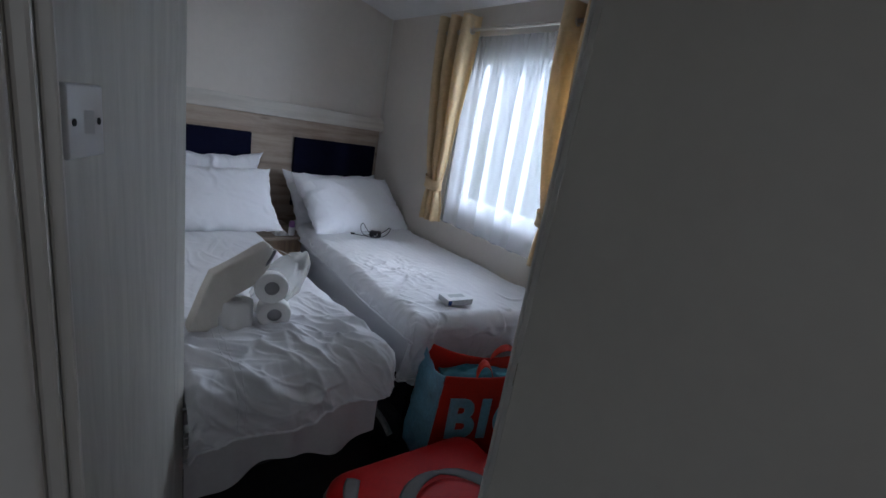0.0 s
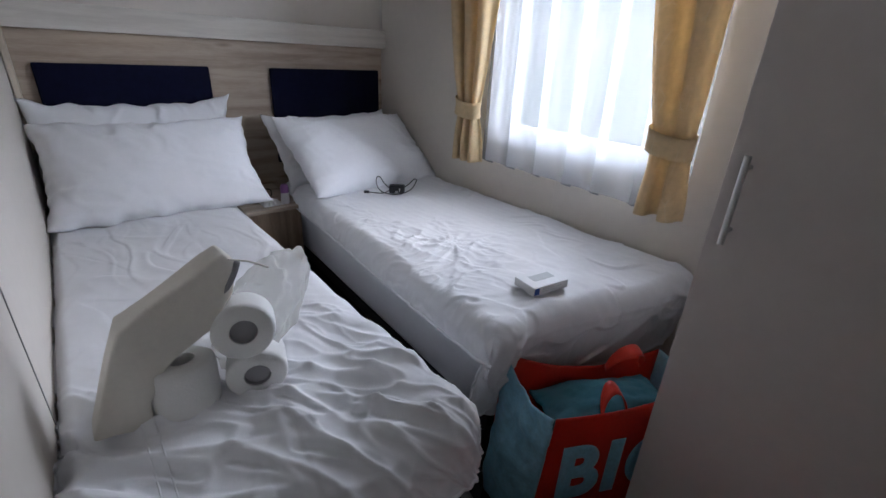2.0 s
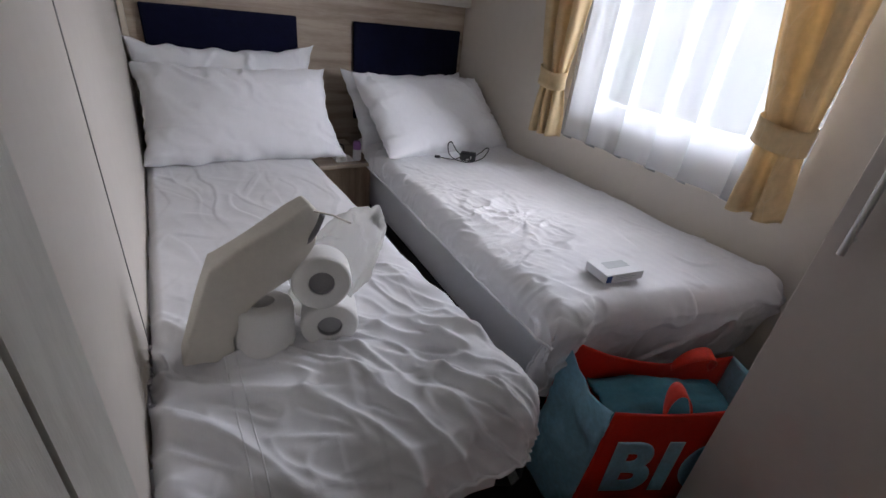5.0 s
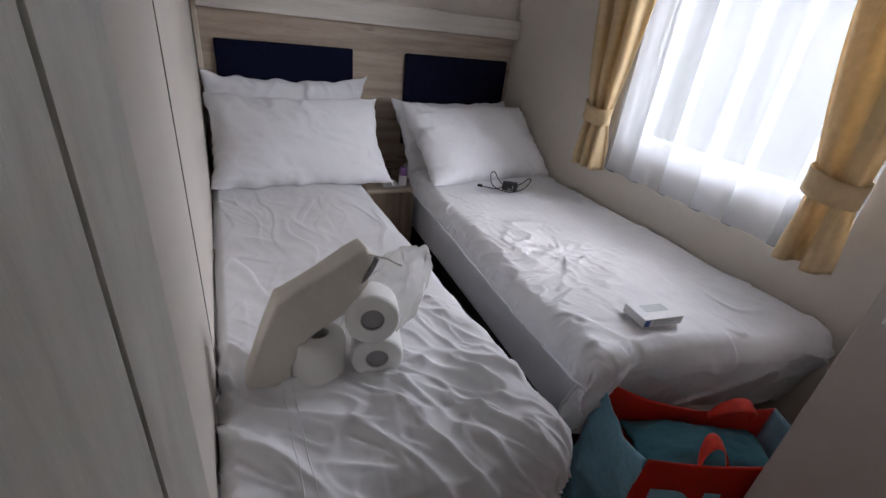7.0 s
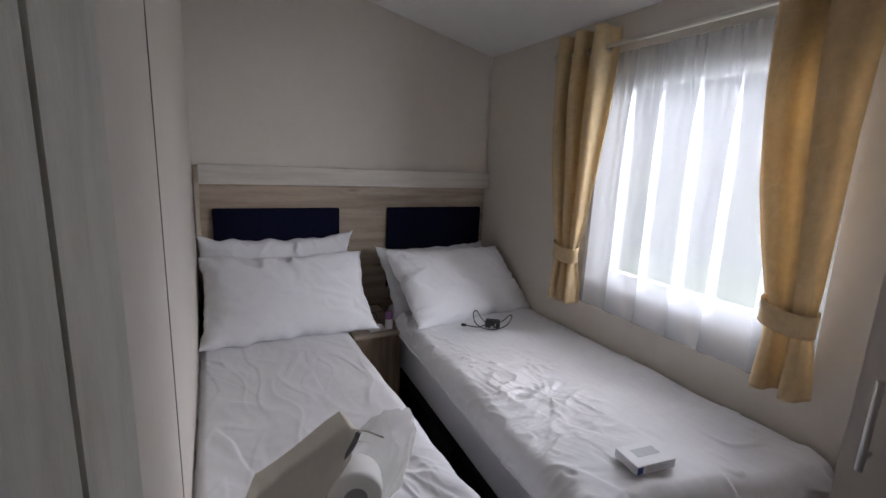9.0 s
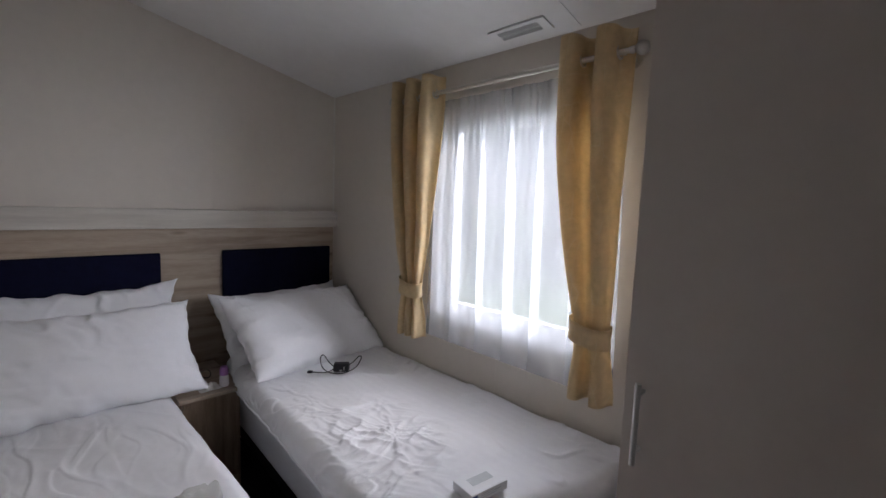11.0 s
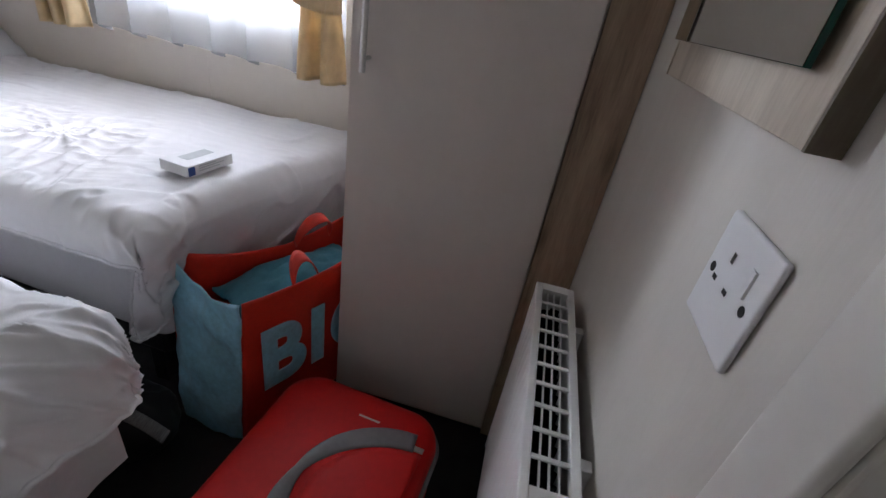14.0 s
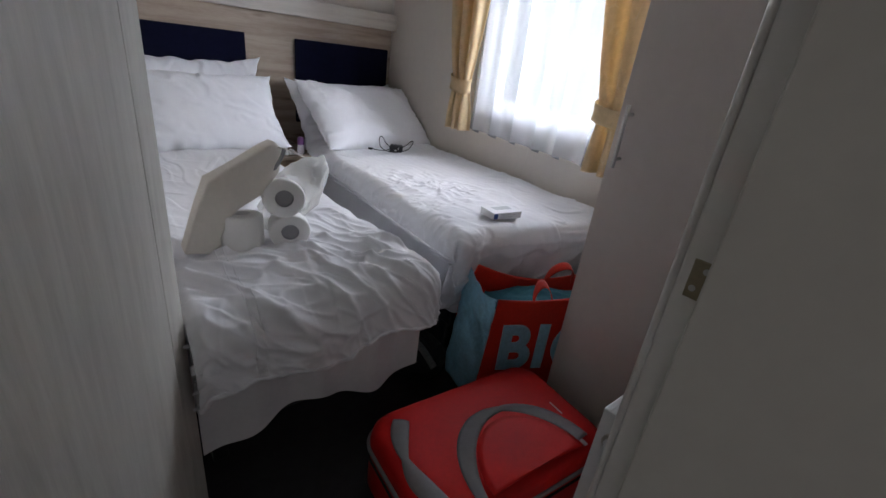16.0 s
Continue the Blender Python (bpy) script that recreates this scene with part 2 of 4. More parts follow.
GRASS = mat("grass", (0.10, 0.17, 0.045), 0.95, var=0.3, scale=0.8)
BARK = mat("bark", (0.10, 0.08, 0.06), 0.95, var=0.3, scale=8)
LEAF = mat("leaves", (0.055, 0.10, 0.03), 0.8, var=0.4, scale=3)


# ---- mesh helpers ----
def finish(name, bm, material, parent=None, label="", smooth=None):
    me = bpy.data.meshes.new(name)
    bmesh.ops.recalc_face_normals(bm, faces=bm.faces)
    bm.to_mesh(me)
    bm.free()
    me.materials.append(material)
    ob = new(name, me)
    if smooth:
        me.shade_smooth()
        if smooth < 180:
            me.set_sharp_from_angle(angle=radians(smooth))
    if parent:
        ob.parent = parent
    if label:
        ob["label"] = label
    return ob


def part(name, bm, material, parent, label="", smooth=None):
    return finish(name, bm, material, parent, label, smooth)


def thing(name, label, category, group="", at=None):
    """An Empty at the thing's base, for its parts."""
    ob = new(name)
    ob.empty_display_size = 0.05
    if at:
        ob.matrix_basis = at
    return tagged(ob, label, category, group)


def box(x0, x1, y0, y1, z0, z1, bevel=0.0, seg=2, m=None, bm=None):
    own = bmesh.new()
    bmesh.ops.create_cube(own, size=1.0)
    bmesh.ops.transform(own, verts=own.verts, matrix=Matrix.Translation(((x0 + x1) / 2, (y0 + y1) / 2, (z0 + z1) / 2)) @ Matrix.Diagonal((x1 - x0, y1 - y0, z1 - z0, 1)))
    if bevel:
        bmesh.ops.bevel(own, geom=list(own.edges), offset=bevel, segments=seg, affect="EDGES", profile=0.5)
    return merged(own, m, bm)


def merged(own, m, bm):
    if m is not None:
        bmesh.ops.transform(own, verts=own.verts, matrix=m)
    if bm is None:
        return own
    me = bpy.data.meshes.new("tmp")
    own.to_mesh(me)
    own.free()
    bm.from_mesh(me)
    bpy.data.meshes.remove(me)
    return bm


def rod(a, b, r, seg=16, r2=None, bm=None):
    a, b = Vector(a), Vector(b)
    own = bmesh.new()
    bmesh.ops.create_cone(own, cap_ends=True, segments=seg, radius1=r, radius2=r if r2 is None else r2, depth=(b - a).length)
    m = Matrix.Translation((a + b) / 2) @ (b - a).to_track_quat("Z", "Y").to_matrix().to_4x4()
    return merged(own, m, bm)


def prism(points, z0, z1, m=None, bm=None):
    """Upright prism over a plan outline."""
    own = bmesh.new()
    f = own.faces.new([own.verts.new((x, y, z0)) for x, y in points])
    r = bmesh.ops.extrude_face_region(own, geom=[f])
    bmesh.ops.translate(own, verts=[v for v in r["geom"] if isinstance(v, bmesh.types.BMVert)], vec=(0, 0, z1 - z0))
    return merged(own, m, bm)


def lathe(profile, seg=28, m=None, bm=None):
    """Turned solid: profile of (radius, height)."""
    own = bmesh.new()
    rings = [[own.verts.new((r * math.cos(2 * math.pi * i / seg), r * math.sin(2 * math.pi * i / seg), z)) for i in range(seg)] for r, z in profile]
    for p, q in zip(rings, rings[1:]):
        for i in range(seg):
            own.faces.new((p[i], p[(i + 1) % seg], q[(i + 1) % seg], q[i]))
    for ring in (rings[0], rings[-1]):
        if (ring[0].co - ring[seg // 2].co).length > 1e-5:
            own.faces.new(ring)
    bmesh.ops.remove_doubles(own, verts=own.verts, dist=1e-6)
    return merged(own, m, bm)


def sheet(fn, nu, nv, bm=None):
    """Grid surface from fn(u, v), u and v in 0..1."""
    own = bmesh.new()
    rows = [[own.verts.new(fn(i / nu, j / nv)) for j in range(nv + 1)] for i in range(nu + 1)]
    for i in range(nu):
        for j in range(nv):
            own.faces.new((rows[i][j], rows[i + 1][j], rows[i + 1][j + 1], rows[i][j + 1]))
    return merged(own, None, bm)


def tube(points, r, seg=8, bm=None, cyclic=False):
    """Round cord along a smoothed line."""
    pts = [Vector(p) for p in points]
    own = bmesh.new()
    n = len(pts)
    rings = []
    for i, p in enumerate(pts):
        d = (pts[(i + 1) % n if cyclic else min(i + 1, n - 1)] - pts[i - 1 if cyclic else max(i - 1, 0)]).normalized()
        q = d.to_track_quat("Z", "Y")
        rings.append([own.verts.new(p + q @ Vector((r * math.cos(2 * math.pi * k / seg), r * math.sin(2 * math.pi * k / seg), 0))) for k in range(seg)])
    for i in range(n if cyclic else n - 1):
        a, b = rings[i], rings[(i + 1) % n]
        for k in range(seg):
            own.faces.new((a[k], a[(k + 1) % seg], b[(k + 1) % seg], b[k]))
    if not cyclic:
        own.faces.new(rings[0]), own.faces.new(rings[-1])
    return merged(own, None, bm)


def thick(ob, t, offset=0.0):
    s = ob.modifiers.new("thickness", "SOLIDIFY")
    s.thickness, s.offset = t, offset
    return ob


def fbm(p, octaves=3):
    return sum(noise.noise(p * 2 ** o) / 2 ** o for o in range(octaves))


def smoothstep(a, b, x):
    x = min(1, max(0, (x - a) / (b - a)))
    return x * x * (3 - 2 * x)


def structure(ob, label="", category=""):
    return tagged(ob, label, category, kind="structure")


# ---- the room ----
XR, YH = 1.67, 2.68            # window wall, headboard wall
WY0, WY1, WZ0, WZ1 = 0.84, 1.69, 0.85, 1.79   # window opening
JL, JR, DOOR_H = -0.205, 0.385, 1.96


def ceil_z(x):
    return 2.02 + 0.21 * (XR - x)


structure(finish("floor", box(-1.3, XR + 0.08, -1.4, YH + 0.08, -0.06, 0.0), CARPET), "dark charcoal carpet on the bedroom floor", "floor")

bm = box(XR, XR + 0.09, -0.06, WY0, 0, 2.12)
box(XR, XR + 0.09, WY1, YH, 0, 2.12, bm=bm)
box(XR, XR + 0.09, WY0, WY1, 0, WZ0, bm=bm)
box(XR, XR + 0.09, WY0, WY1, WZ1, 2.12, bm=bm)
structure(finish("wall_window", bm, WALL), "beige vinyl-faced wall with the window", "wall")
structure(finish("wall_headboard", box(-0.08, XR + 0.09, YH, YH + 0.08, 0, 2.55), WALL), "plain beige vinyl-faced wall above the headboard", "wall")
bm = box(-0.06, 0, 0.722, YH, 0, 2.55)
structure(finish("wall_bedside", bm, WALL), "beige vinyl-faced wall beside the bed", "wall")
# door wall
WALLGRAIN = wood_mat("faint_woodgrain_wall", (0.66, 0.62, 0.565), (0.61, 0.57, 0.515), (10, 10, 2.0), knots=False, contrast=1.3)
bm = box(JR + 0.012, XR, -0.03, 0, 0, 2.55)
box(JL - 0.30, JL - 0.012, -0.03, 0, 0, 2.55, bm=bm)
box(JL - 0.012, JR + 0.012, -0.03, 0, DOOR_H + 0.012, 2.55, bm=bm)
structure(finish("wall_door", bm, WALLGRAIN), "pale cream woodgrain wall with the doorway", "wall")
# splayed panel with the light switch, between the doorway and the bedside wall
A, B = Vector((-0.325, 0.0, 0)), Vector((-0.028, 0.655, 0))
d = (B - A).normalized()
nrm = Vector((d.y, -d.x, 0))
bm = prism([(A.x, A.y), (B.x, B.y), (B.x - nrm.x * 0.03, B.y - nrm.y * 0.03), (A.x - nrm.x * 0.03, A.y - nrm.y * 0.03)], 0, 2.55)
structure(finish("wall_switch_panel", bm, WHITEWOOD), "pale woodgrain wall panel with the light switch", "wall")
structure(finish("trim_dark_joint", box(-0.06, -0.032, 0.655, 0.665, 0, 2.5), DARKHOLE), "dark shadow joint between wall panels", "trim")
structure(finish("trim_panel_edge", prism([(-0.026, 0.664), (0.002, 0.722), (-0.05, 0.722), (-0.05, 0.664)], 0, 2.5), WHITEWOOD), "pale woodgrain edging strip on the wall", "trim")
# thin panel seams
structure(finish("trim_seam_bedside", box(-0.001, 0.0015, 1.128, 1.132, 0, 2.4), mat("seam_grey", (0.25, 0.24, 0.22), 0.7)), "thin seam strip between wall boards", "trim")
structure(finish("trim_seam_headboard", box(0.952, 0.956, YH - 0.0012, YH + 0.001, 1.31, 2.3), WALL), "thin seam strip between wall boards", "trim")
structure(finish("trim_seam_window", box(XR - 0.0012, XR + 0.001, 1.318, 1.322, 0.5, 0.85), WALL), "thin seam strip between wall boards", "trim")
structure(finish("trim_corner", box(XR - 0.009, XR, YH - 0.009, YH, 1.31, 2.03, 0.003), TRIM), "slim corner bead between two walls", "trim")

bm = bmesh.new()
for x0, x1 in ((-1.3, XR + 0.09),):
    vs = [bm.verts.new(p) for p in ((x0, -1.4, ceil_z(x0)), (x1, -1.4, ceil_z(x1)), (x1, YH + 0.08, ceil_z(x1)), (x0, YH + 0.08, ceil_z(x0)))]
    f = bm.faces.new(vs)
    r = bmesh.ops.extrude_face_region(bm, geom=[f])
    bmesh.ops.translate(bm, verts=[v for v in r["geom"] if isinstance(v, bmesh.types.BMVert)], vec=(0, 0, 0.06))
structure(finish("ceiling", bm, CEIL), "white sloping ceiling", "ceiling")

# passage behind the doorway, unseen, with two invented openings for the fill lamps
bm = box(-1.36, -1.3, -1.4, 0, 0, 0.8)
box(-1.36, -1.3, -1.4, 0, 2.0, 2.7, bm=bm)
box(-1.3, -0.78, -1.46, -1.4, 0, 2.7, bm=bm)
box(0.08, XR, -1.46, -1.4, 0, 2.7, bm=bm)
box(-0.78, 0.08, -1.46, -1.4, 0, 0.8, bm=bm)
box(-0.78, 0.08, -1.46, -1.4, 2.0, 2.7, bm=bm)
box(XR, XR + 0.09, -1.4, -0.06, 0, 2.2, bm=bm)
box(-1.3, JL - 0.30, -0.06, 0, 0, 2.7, bm=bm)
structure(finish("wall_passage", bm, WALL), "plain passage wall outside the bedroom", "wall")

# door frame
fr = structure(thing("door_frame", "cream moulded door frame with brass hinges", "door frame"))
for x0, x1 in ((JL - 0.012, JL), (JR, JR + 0.012)):
    part("lining", box(x0, x1, -0.029, 0.012, 0, DOOR_H + 0.012, 0.003), TRIM, fr)
part("head_lining", box(JL, JR, -0.029, 0.012, DOOR_H, DOOR_H + 0.012, 0.002), TRIM, fr)
part("architrave", box(JL - 0.045, JL - 0.0125, 0.001, 0.014, 0, DOOR_H + 0.04, 0.005, 3), TRIM, fr, smooth=40)
part("architrave", box(JR + 0.0005, JR + 0.045, 0.0125, 0.022, 0, DOOR_H + 0.04, 0.0045, 4), TRIM, fr, smooth=40)
part("architrave", box(JL - 0.045, JL - 0.0125, -0.045, -0.031, 0, DOOR_H + 0.04, 0.005, 3), TRIM, fr, smooth=40)
part("door_stop", box(JL + 0.0005, JL + 0.010, -0.012, 0.004, 0, DOOR_H, 0.002), TRIM, fr)
for z in (0.905, 1.72, 0.22):
    h = part("hinge", box(JR - 0.0022, JR + 0.001, -0.022, 0.000, z, z + 0.044, 0.0008), HINGE, fr, "aged brass butt hinge")
    for dy, dz in ((-0.007, 0.012), (-0.015, 0.034)):
        part("screw", rod((JR - 0.0032, dy, z + dz), (JR + 0.002, dy, z + dz), 0.0036, 12), STEEL, h)
    part("knuckle", rod((JR - 0.003, -0.0235, z), (JR - 0.003, -0.0235, z + 0.044), 0.0034, 12), HINGE, h)
door = structure(thing("door_1", "cream laminate door standing wide open into the passage", "door"))
leaf = part("leaf", box(JR - 0.036, JR - 0.003, -0.62, -0.0245, 0.01, DOOR_H - 0.004, 0.003), DOORFACE, door)
part("handle", rod((JR - 0.075, -0.575, 1.0), (JR - 0.034, -0.575, 1.0), 0.009), NICKEL, door)
for z in (0.905, 1.72, 0.22):
    h = part("hinge_leaf", box(JR - 0.028, JR - 0.006, -0.0248, -0.0232, z, z + 0.044, 0.0006), HINGE, door, "aged brass hinge plate")
    for dx, dz in ((-0.013, 0.012), (-0.021, 0.034)):
        part("screw", rod((JR + dx, -0.024, z + dz), (JR + dx, -0.0225, z + dz), 0.0034, 12), STEEL, h)

# light switch on the splayed panel
sw = thing("light_switch", "white single rocker light switch on the pale panel", "light switch",
           at=Matrix.Translation(A + d * 0.340 + Vector((0, 0, 1.250))) @ Matrix(((d.x, nrm.x, 0), (d.y, nrm.y, 0), (0, 0, 1))).to_4x4() @ pose(0, 0, 0))
part("plate", box(-0.044, 0.044, 0.0005, 0.010, -0.044, 0.044, 0.003, 3), PLASTIC, sw, smooth=40)
part("rocker", prism([(-0.007, 0.010), (0.007, 0.010), (0.007, 0.015)], -0.014, 0.014), PLASTIC, sw)
for x in (-0.03, 0.03):
    part("screw", rod((x, 0.0095, 0.0), (x, 0.011, 0.0), 0.0045, 12), DARKHOLE, sw)

# window
win = structure(thing("window_1", "white plastic framed window looking on to grass and trees", "window"))
X0, X1 = XR + 0.012, XR + 0.07
for y0, y1, z0, z1 in ((WY0, WY0 + 0.05, WZ0, WZ1), (WY1 - 0.05, WY1, WZ0, WZ1), (WY0 + 0.05, WY1 - 0.05, WZ0, WZ0 + 0.045), (WY0 + 0.05, WY1 - 0.05, WZ1 - 0.055, WZ1)):
    part("frame", box(X0, X1, y0, y1, z0, z1, 0.004), UPVC, win)
for y0, y1, z0, z1 in ((WY0 + 0.052, WY0 + 0.075, WZ0 + 0.046, WZ1 - 0.056), (WY1 - 0.075, WY1 - 0.052, WZ0 + 0.046, WZ1 - 0.056), (WY0 + 0.076, WY1 - 0.076, WZ0 + 0.046, WZ0 + 0.066), (WY0 + 0.076, WY1 - 0.076, WZ1 - 0.078, WZ1 - 0.056)):
    part("sash", box(X0 + 0.012, X1 - 0.012, y0, y1, z0, z1, 0.003), UPVC, win)
part("window_sill", box(XR - 0.012, XR + 0.012, WY0 - 0.01, WY1 + 0.01, WZ0 - 0.02, WZ0 + 0.003, 0.003), UPVC, win)
for y0, y1 in ((WY0 - 0.012, WY0 + 0.004), (WY1 - 0.004, WY1 + 0.012)):
    part("reveal_trim", box(XR - 0.006, XR + 0.012, y0, y1, WZ0 + 0.004, WZ1, 0.002), UPVC, win)
pane = part("pane", box(XR + 0.038, XR + 0.042, WY0 + 0.07, WY1 - 0.07, WZ0 + 0.06, WZ1 - 0.07), GLASS, win)
pane.visible_shadow = False

# voile on a wire
def voile(u, v):
    k = smoothstep(0.0, 0.4, v)
    ph = u * 2 * math.pi * 6.5 + 1.4 * noise.noise(Vector((u * 4, v * 0.4, 3.1))) + 0.5 * v
    z = 1.835 - (1.105 - 0.02 * u + 0.012 * math.sin(ph)) * v
    gather = 0.005 * (1 - k) * math.sin(u * 230)
    wide = 0.030 + 0.016 * noise.noise(Vector((u * 7, 0.3, 8.8)))
    return (XR - 0.052 + (0.006 + 0.020 * k) * math.sin(ph) + gather, 0.80 + 0.94 * u + wide * (0.55 + 0.65 * k) * math.cos(ph + 0.6 * math.sin(ph)), z)


vo = thing("voile_curtain", "white sheer net curtain hanging over the window", "curtain")
part("cloth", sheet(voile, 320, 30), SHEER, vo, smooth=180)


def voile_heading(u, v):
    p = voile(u, 0.0)
    return (p[0] - 0.003, p[1], p[2] + 0.012 - 0.035 * v)


def voile_hem(u, v):
    p = voile(u, 0.965 + 0.035 * v)
    return (p[0] - 0.003, p[1], p[2])


part("heading", sheet(voile_heading, 320, 2), SHEER, vo, smooth=180)
part("hem", sheet(voile_hem, 320, 2), SHEER, vo, "doubled hem", smooth=180)

pole = thing("curtain_pole", "brushed nickel curtain pole with ball finials", "curtain pole")
PX, PZ = 1.555, 1.868
part("pole", rod((PX, 0.77, PZ), (PX, 1.905, PZ), 0.0095, 20), NICKEL, pole, smooth=40)
for y, s in ((0.77, -1), (1.905, 1)):
    part("finial", lathe([(0.0, -0.008), (0.011, -0.006), (0.012, 0.004), (0.008, 0.008), (0.014, 0.013), (0.021, 0.024), (0.022, 0.033), (0.017, 0.045), (0.0, 0.052)], 24,
                         Matrix.Translation((PX, y, PZ)) @ pose(0, 0, 0, -90 * s, 0, 0)), STEEL, pole, smooth=60)
for y in (0.805, 1.885):
    b = box(PX - 0.004, XR, y - 0.006, y + 0.006, PZ - 0.006, PZ + 0.006, 0.002)
    rod((XR - 0.006, y, PZ), (XR, y, PZ), 0.02, 20, bm=b)
    part("bracket", b, NICKEL, pole)


def make_curtain(name, yo, yi, y_tie_o, y_tie_i, y_bot_o, y_bot_i, label, folds, z_tie, z_bot):
    """Eyelet curtain gathered by a tie-back. yo: the outer edge, yi: the edge over the window."""
    c = thing(name, label, "curtain", "window curtains")

    def cloth(u, v):
        z = 1.945 - (1.945 - z_bot) * v
        vt = (1.945 - z_tie) / (1.945 - z_bot)
        if v < vt:
            k = (v / vt) ** 2.2
            a, b = yo + (y_tie_o - yo) * k, yi + (y_tie_i - yi) * k
        else:
            k = smoothstep(0, 1, (v - vt) / (1 - vt))
            a, b = y_tie_o + (y_bot_o - y_tie_o) * k, y_tie_i + (y_bot_i - y_tie_i) * k
        pinch = math.exp(-((v - vt) / 0.06) ** 2)
        amp = 0.046 * (1 - 0.55 * smoothstep(0.05, vt, v)) * (1 - 0.5 * pinch) + 0.012 * smoothstep(vt, 1, v)
        w = u + 0.05 * noise.noise(Vector((u * 3, v * 2.5, yo)))
        ph = 2 * math.pi * folds * w
        x = PX - 0.006 - 0.02 * math.sin(math.pi * min(1, v / vt)) * 0.5 + amp * math.cos(ph) + 0.010 * noise.noise(Vector((u * 5, v * 6, yo * 3))) * v
        y = a + (b - a) * (u + 0.035 * math.sin(2 * ph))
        return (x, y, z)

    thick(part("cloth", sheet(cloth, 90, 90), CURTAIN, c, smooth=180), 0.003)
    lo, hi = sorted((y_tie_o, y_tie_i))
    bmt = bmesh.new()
    n = 40
    rows = []
    for i in range(n):
        th = 2 * math.pi * i / n
        yy = (lo + hi) / 2 + ((hi - lo) / 2 + 0.008) * math.cos(th)
        xx = PX - 0.008 + 0.036 * math.sin(th)
        sag = 0.012 * math.sin(th * 1.0) + 0.01 * math.cos(th)
        rows.append([bmt.verts.new((xx + 0.003 * math.sin(j * 1.5 + th * 3), yy, z_tie + sag + 0.034 * (j / 4 - 0.5) * 2)) for j in range(5)])
    for i in range(n):
        for j in range(4):
            bmt.faces.new((rows[i][j], rows[(i + 1) % n][j], rows[(i + 1) % n][j + 1], rows[i][j + 1]))
    thick(part("tie_back", bmt, CURTAIN, c, "matching gold tie-back band", smooth=180), 0.003)
    for k in range(int(folds * 2)):
        u = (k + 0.5) / (folds * 2)
        p = cloth(u, (1.945 - PZ) / (1.945 - z_bot))
        pts = [(PX + 0.017 * math.cos(t) , p[1] + 0.004 * math.sin(t), PZ + 0.019 * math.sin(t)) for t in [2 * math.pi * i / 20 for i in range(20)]]
        part("eyelet", tube(pts, 0.0042, 8, cyclic=True), NICKEL, c, "nickel eyelet ring", smooth=180)
    return c


make_curtain("curtain", 0.775, 1.035, 0.775, 0.905, 0.755, 0.915, "gold twig-patterned curtain tied back, beside the wardrobe", 2.0, 0.975, 0.735)
make_curtain("curtain", 1.925, 1.615, 1.825, 1.695, 1.83, 1.68, "gold twig-patterned curtain tied back, beside the bed head", 3.0, 0.985, 0.745)

# ceiling vent
slope = Matrix(((math.cos(math.atan(0.21)), 0, math.sin(math.atan(0.21))), (0, 1, 0), (-math.sin(math.atan(0.21)), 0, math.cos(math.atan(0.21))))).to_4x4()
vent = thing("ceiling_vent", "white slotted air vent set in the ceiling", "air vent", at=Matrix.Translation((1.575, 1.21, ceil_z(1.575) - 0.001)) @ slope)
part("plate", box(-0.04, 0.04, -0.125, 0.125, -0.007, 0.0, 0.002), CEIL, vent)
for i in range(22):
    for x in (-0.013, 0.013):
        y = -0.085 + i * 0.0081
        part("slot", box(x - 0.011, x + 0.011, y - 0.0022, y + 0.0022, -0.0078, -0.0068), DARKHOLE, vent)
structure(finish("trim_ceiling_strip", box(-0.40, 0.075, -0.006, 0.006, -0.003, 0.001, m=Matrix.Translation((1.575, 1.005, ceil_z(1.575))) @ slope), CEIL), "white joint strip on the ceiling", "trim")

# ---- headboard ----
hb = thing("headboard", "oak-print headboard with a pale rail and two navy pads", "headboard")
part("board", box(0.025, XR - 0.012, YH - 0.016, YH - 0.001, 0.28, 1.215), OAK_H, hb)
part("rail", box(0.025, XR - 0.004, YH - 0.056, YH - 0.001, 1.215, 1.31, 0.003), RAILWOOD, hb, "pale woodgrain rail")
part("end_post", box(0.004, 0.024, YH - 0.03, YH - 0.001, 0.28, 1.30, 0.002), PALEOAK, hb)
for x0, x1 in ((0.075, 0.702), (0.985, 1.625)):
    part("pad", box(x0, x1, YH - 0.040, YH - 0.017, 0.615, 1.095, 0.008, 3), NAVY, hb, "navy fabric pad", smooth=40)


# ---- beds ----
def crease(x, y, s, w=4.0):
    """Narrow raised fold lines along a noise field's zero line."""
    return max(0.0, 1 - abs(noise.noise(Vector((x, y, s)))) * w) ** 1.4


def fold(a, b, s, width=0.16):
    """Long soft folds: steep on one side, easy on the other, fading in and out along b."""
    n = noise.noise(Vector((a, b, s)))
    lift = smoothstep(-width * 0.35, 0.0, n) * (1 - smoothstep(0.0, width * 1.6, n))
    return lift * smoothstep(-0.25, 0.25, noise.noise(Vector((a * 0.35 + 11, b * 0.9, s + 4))))


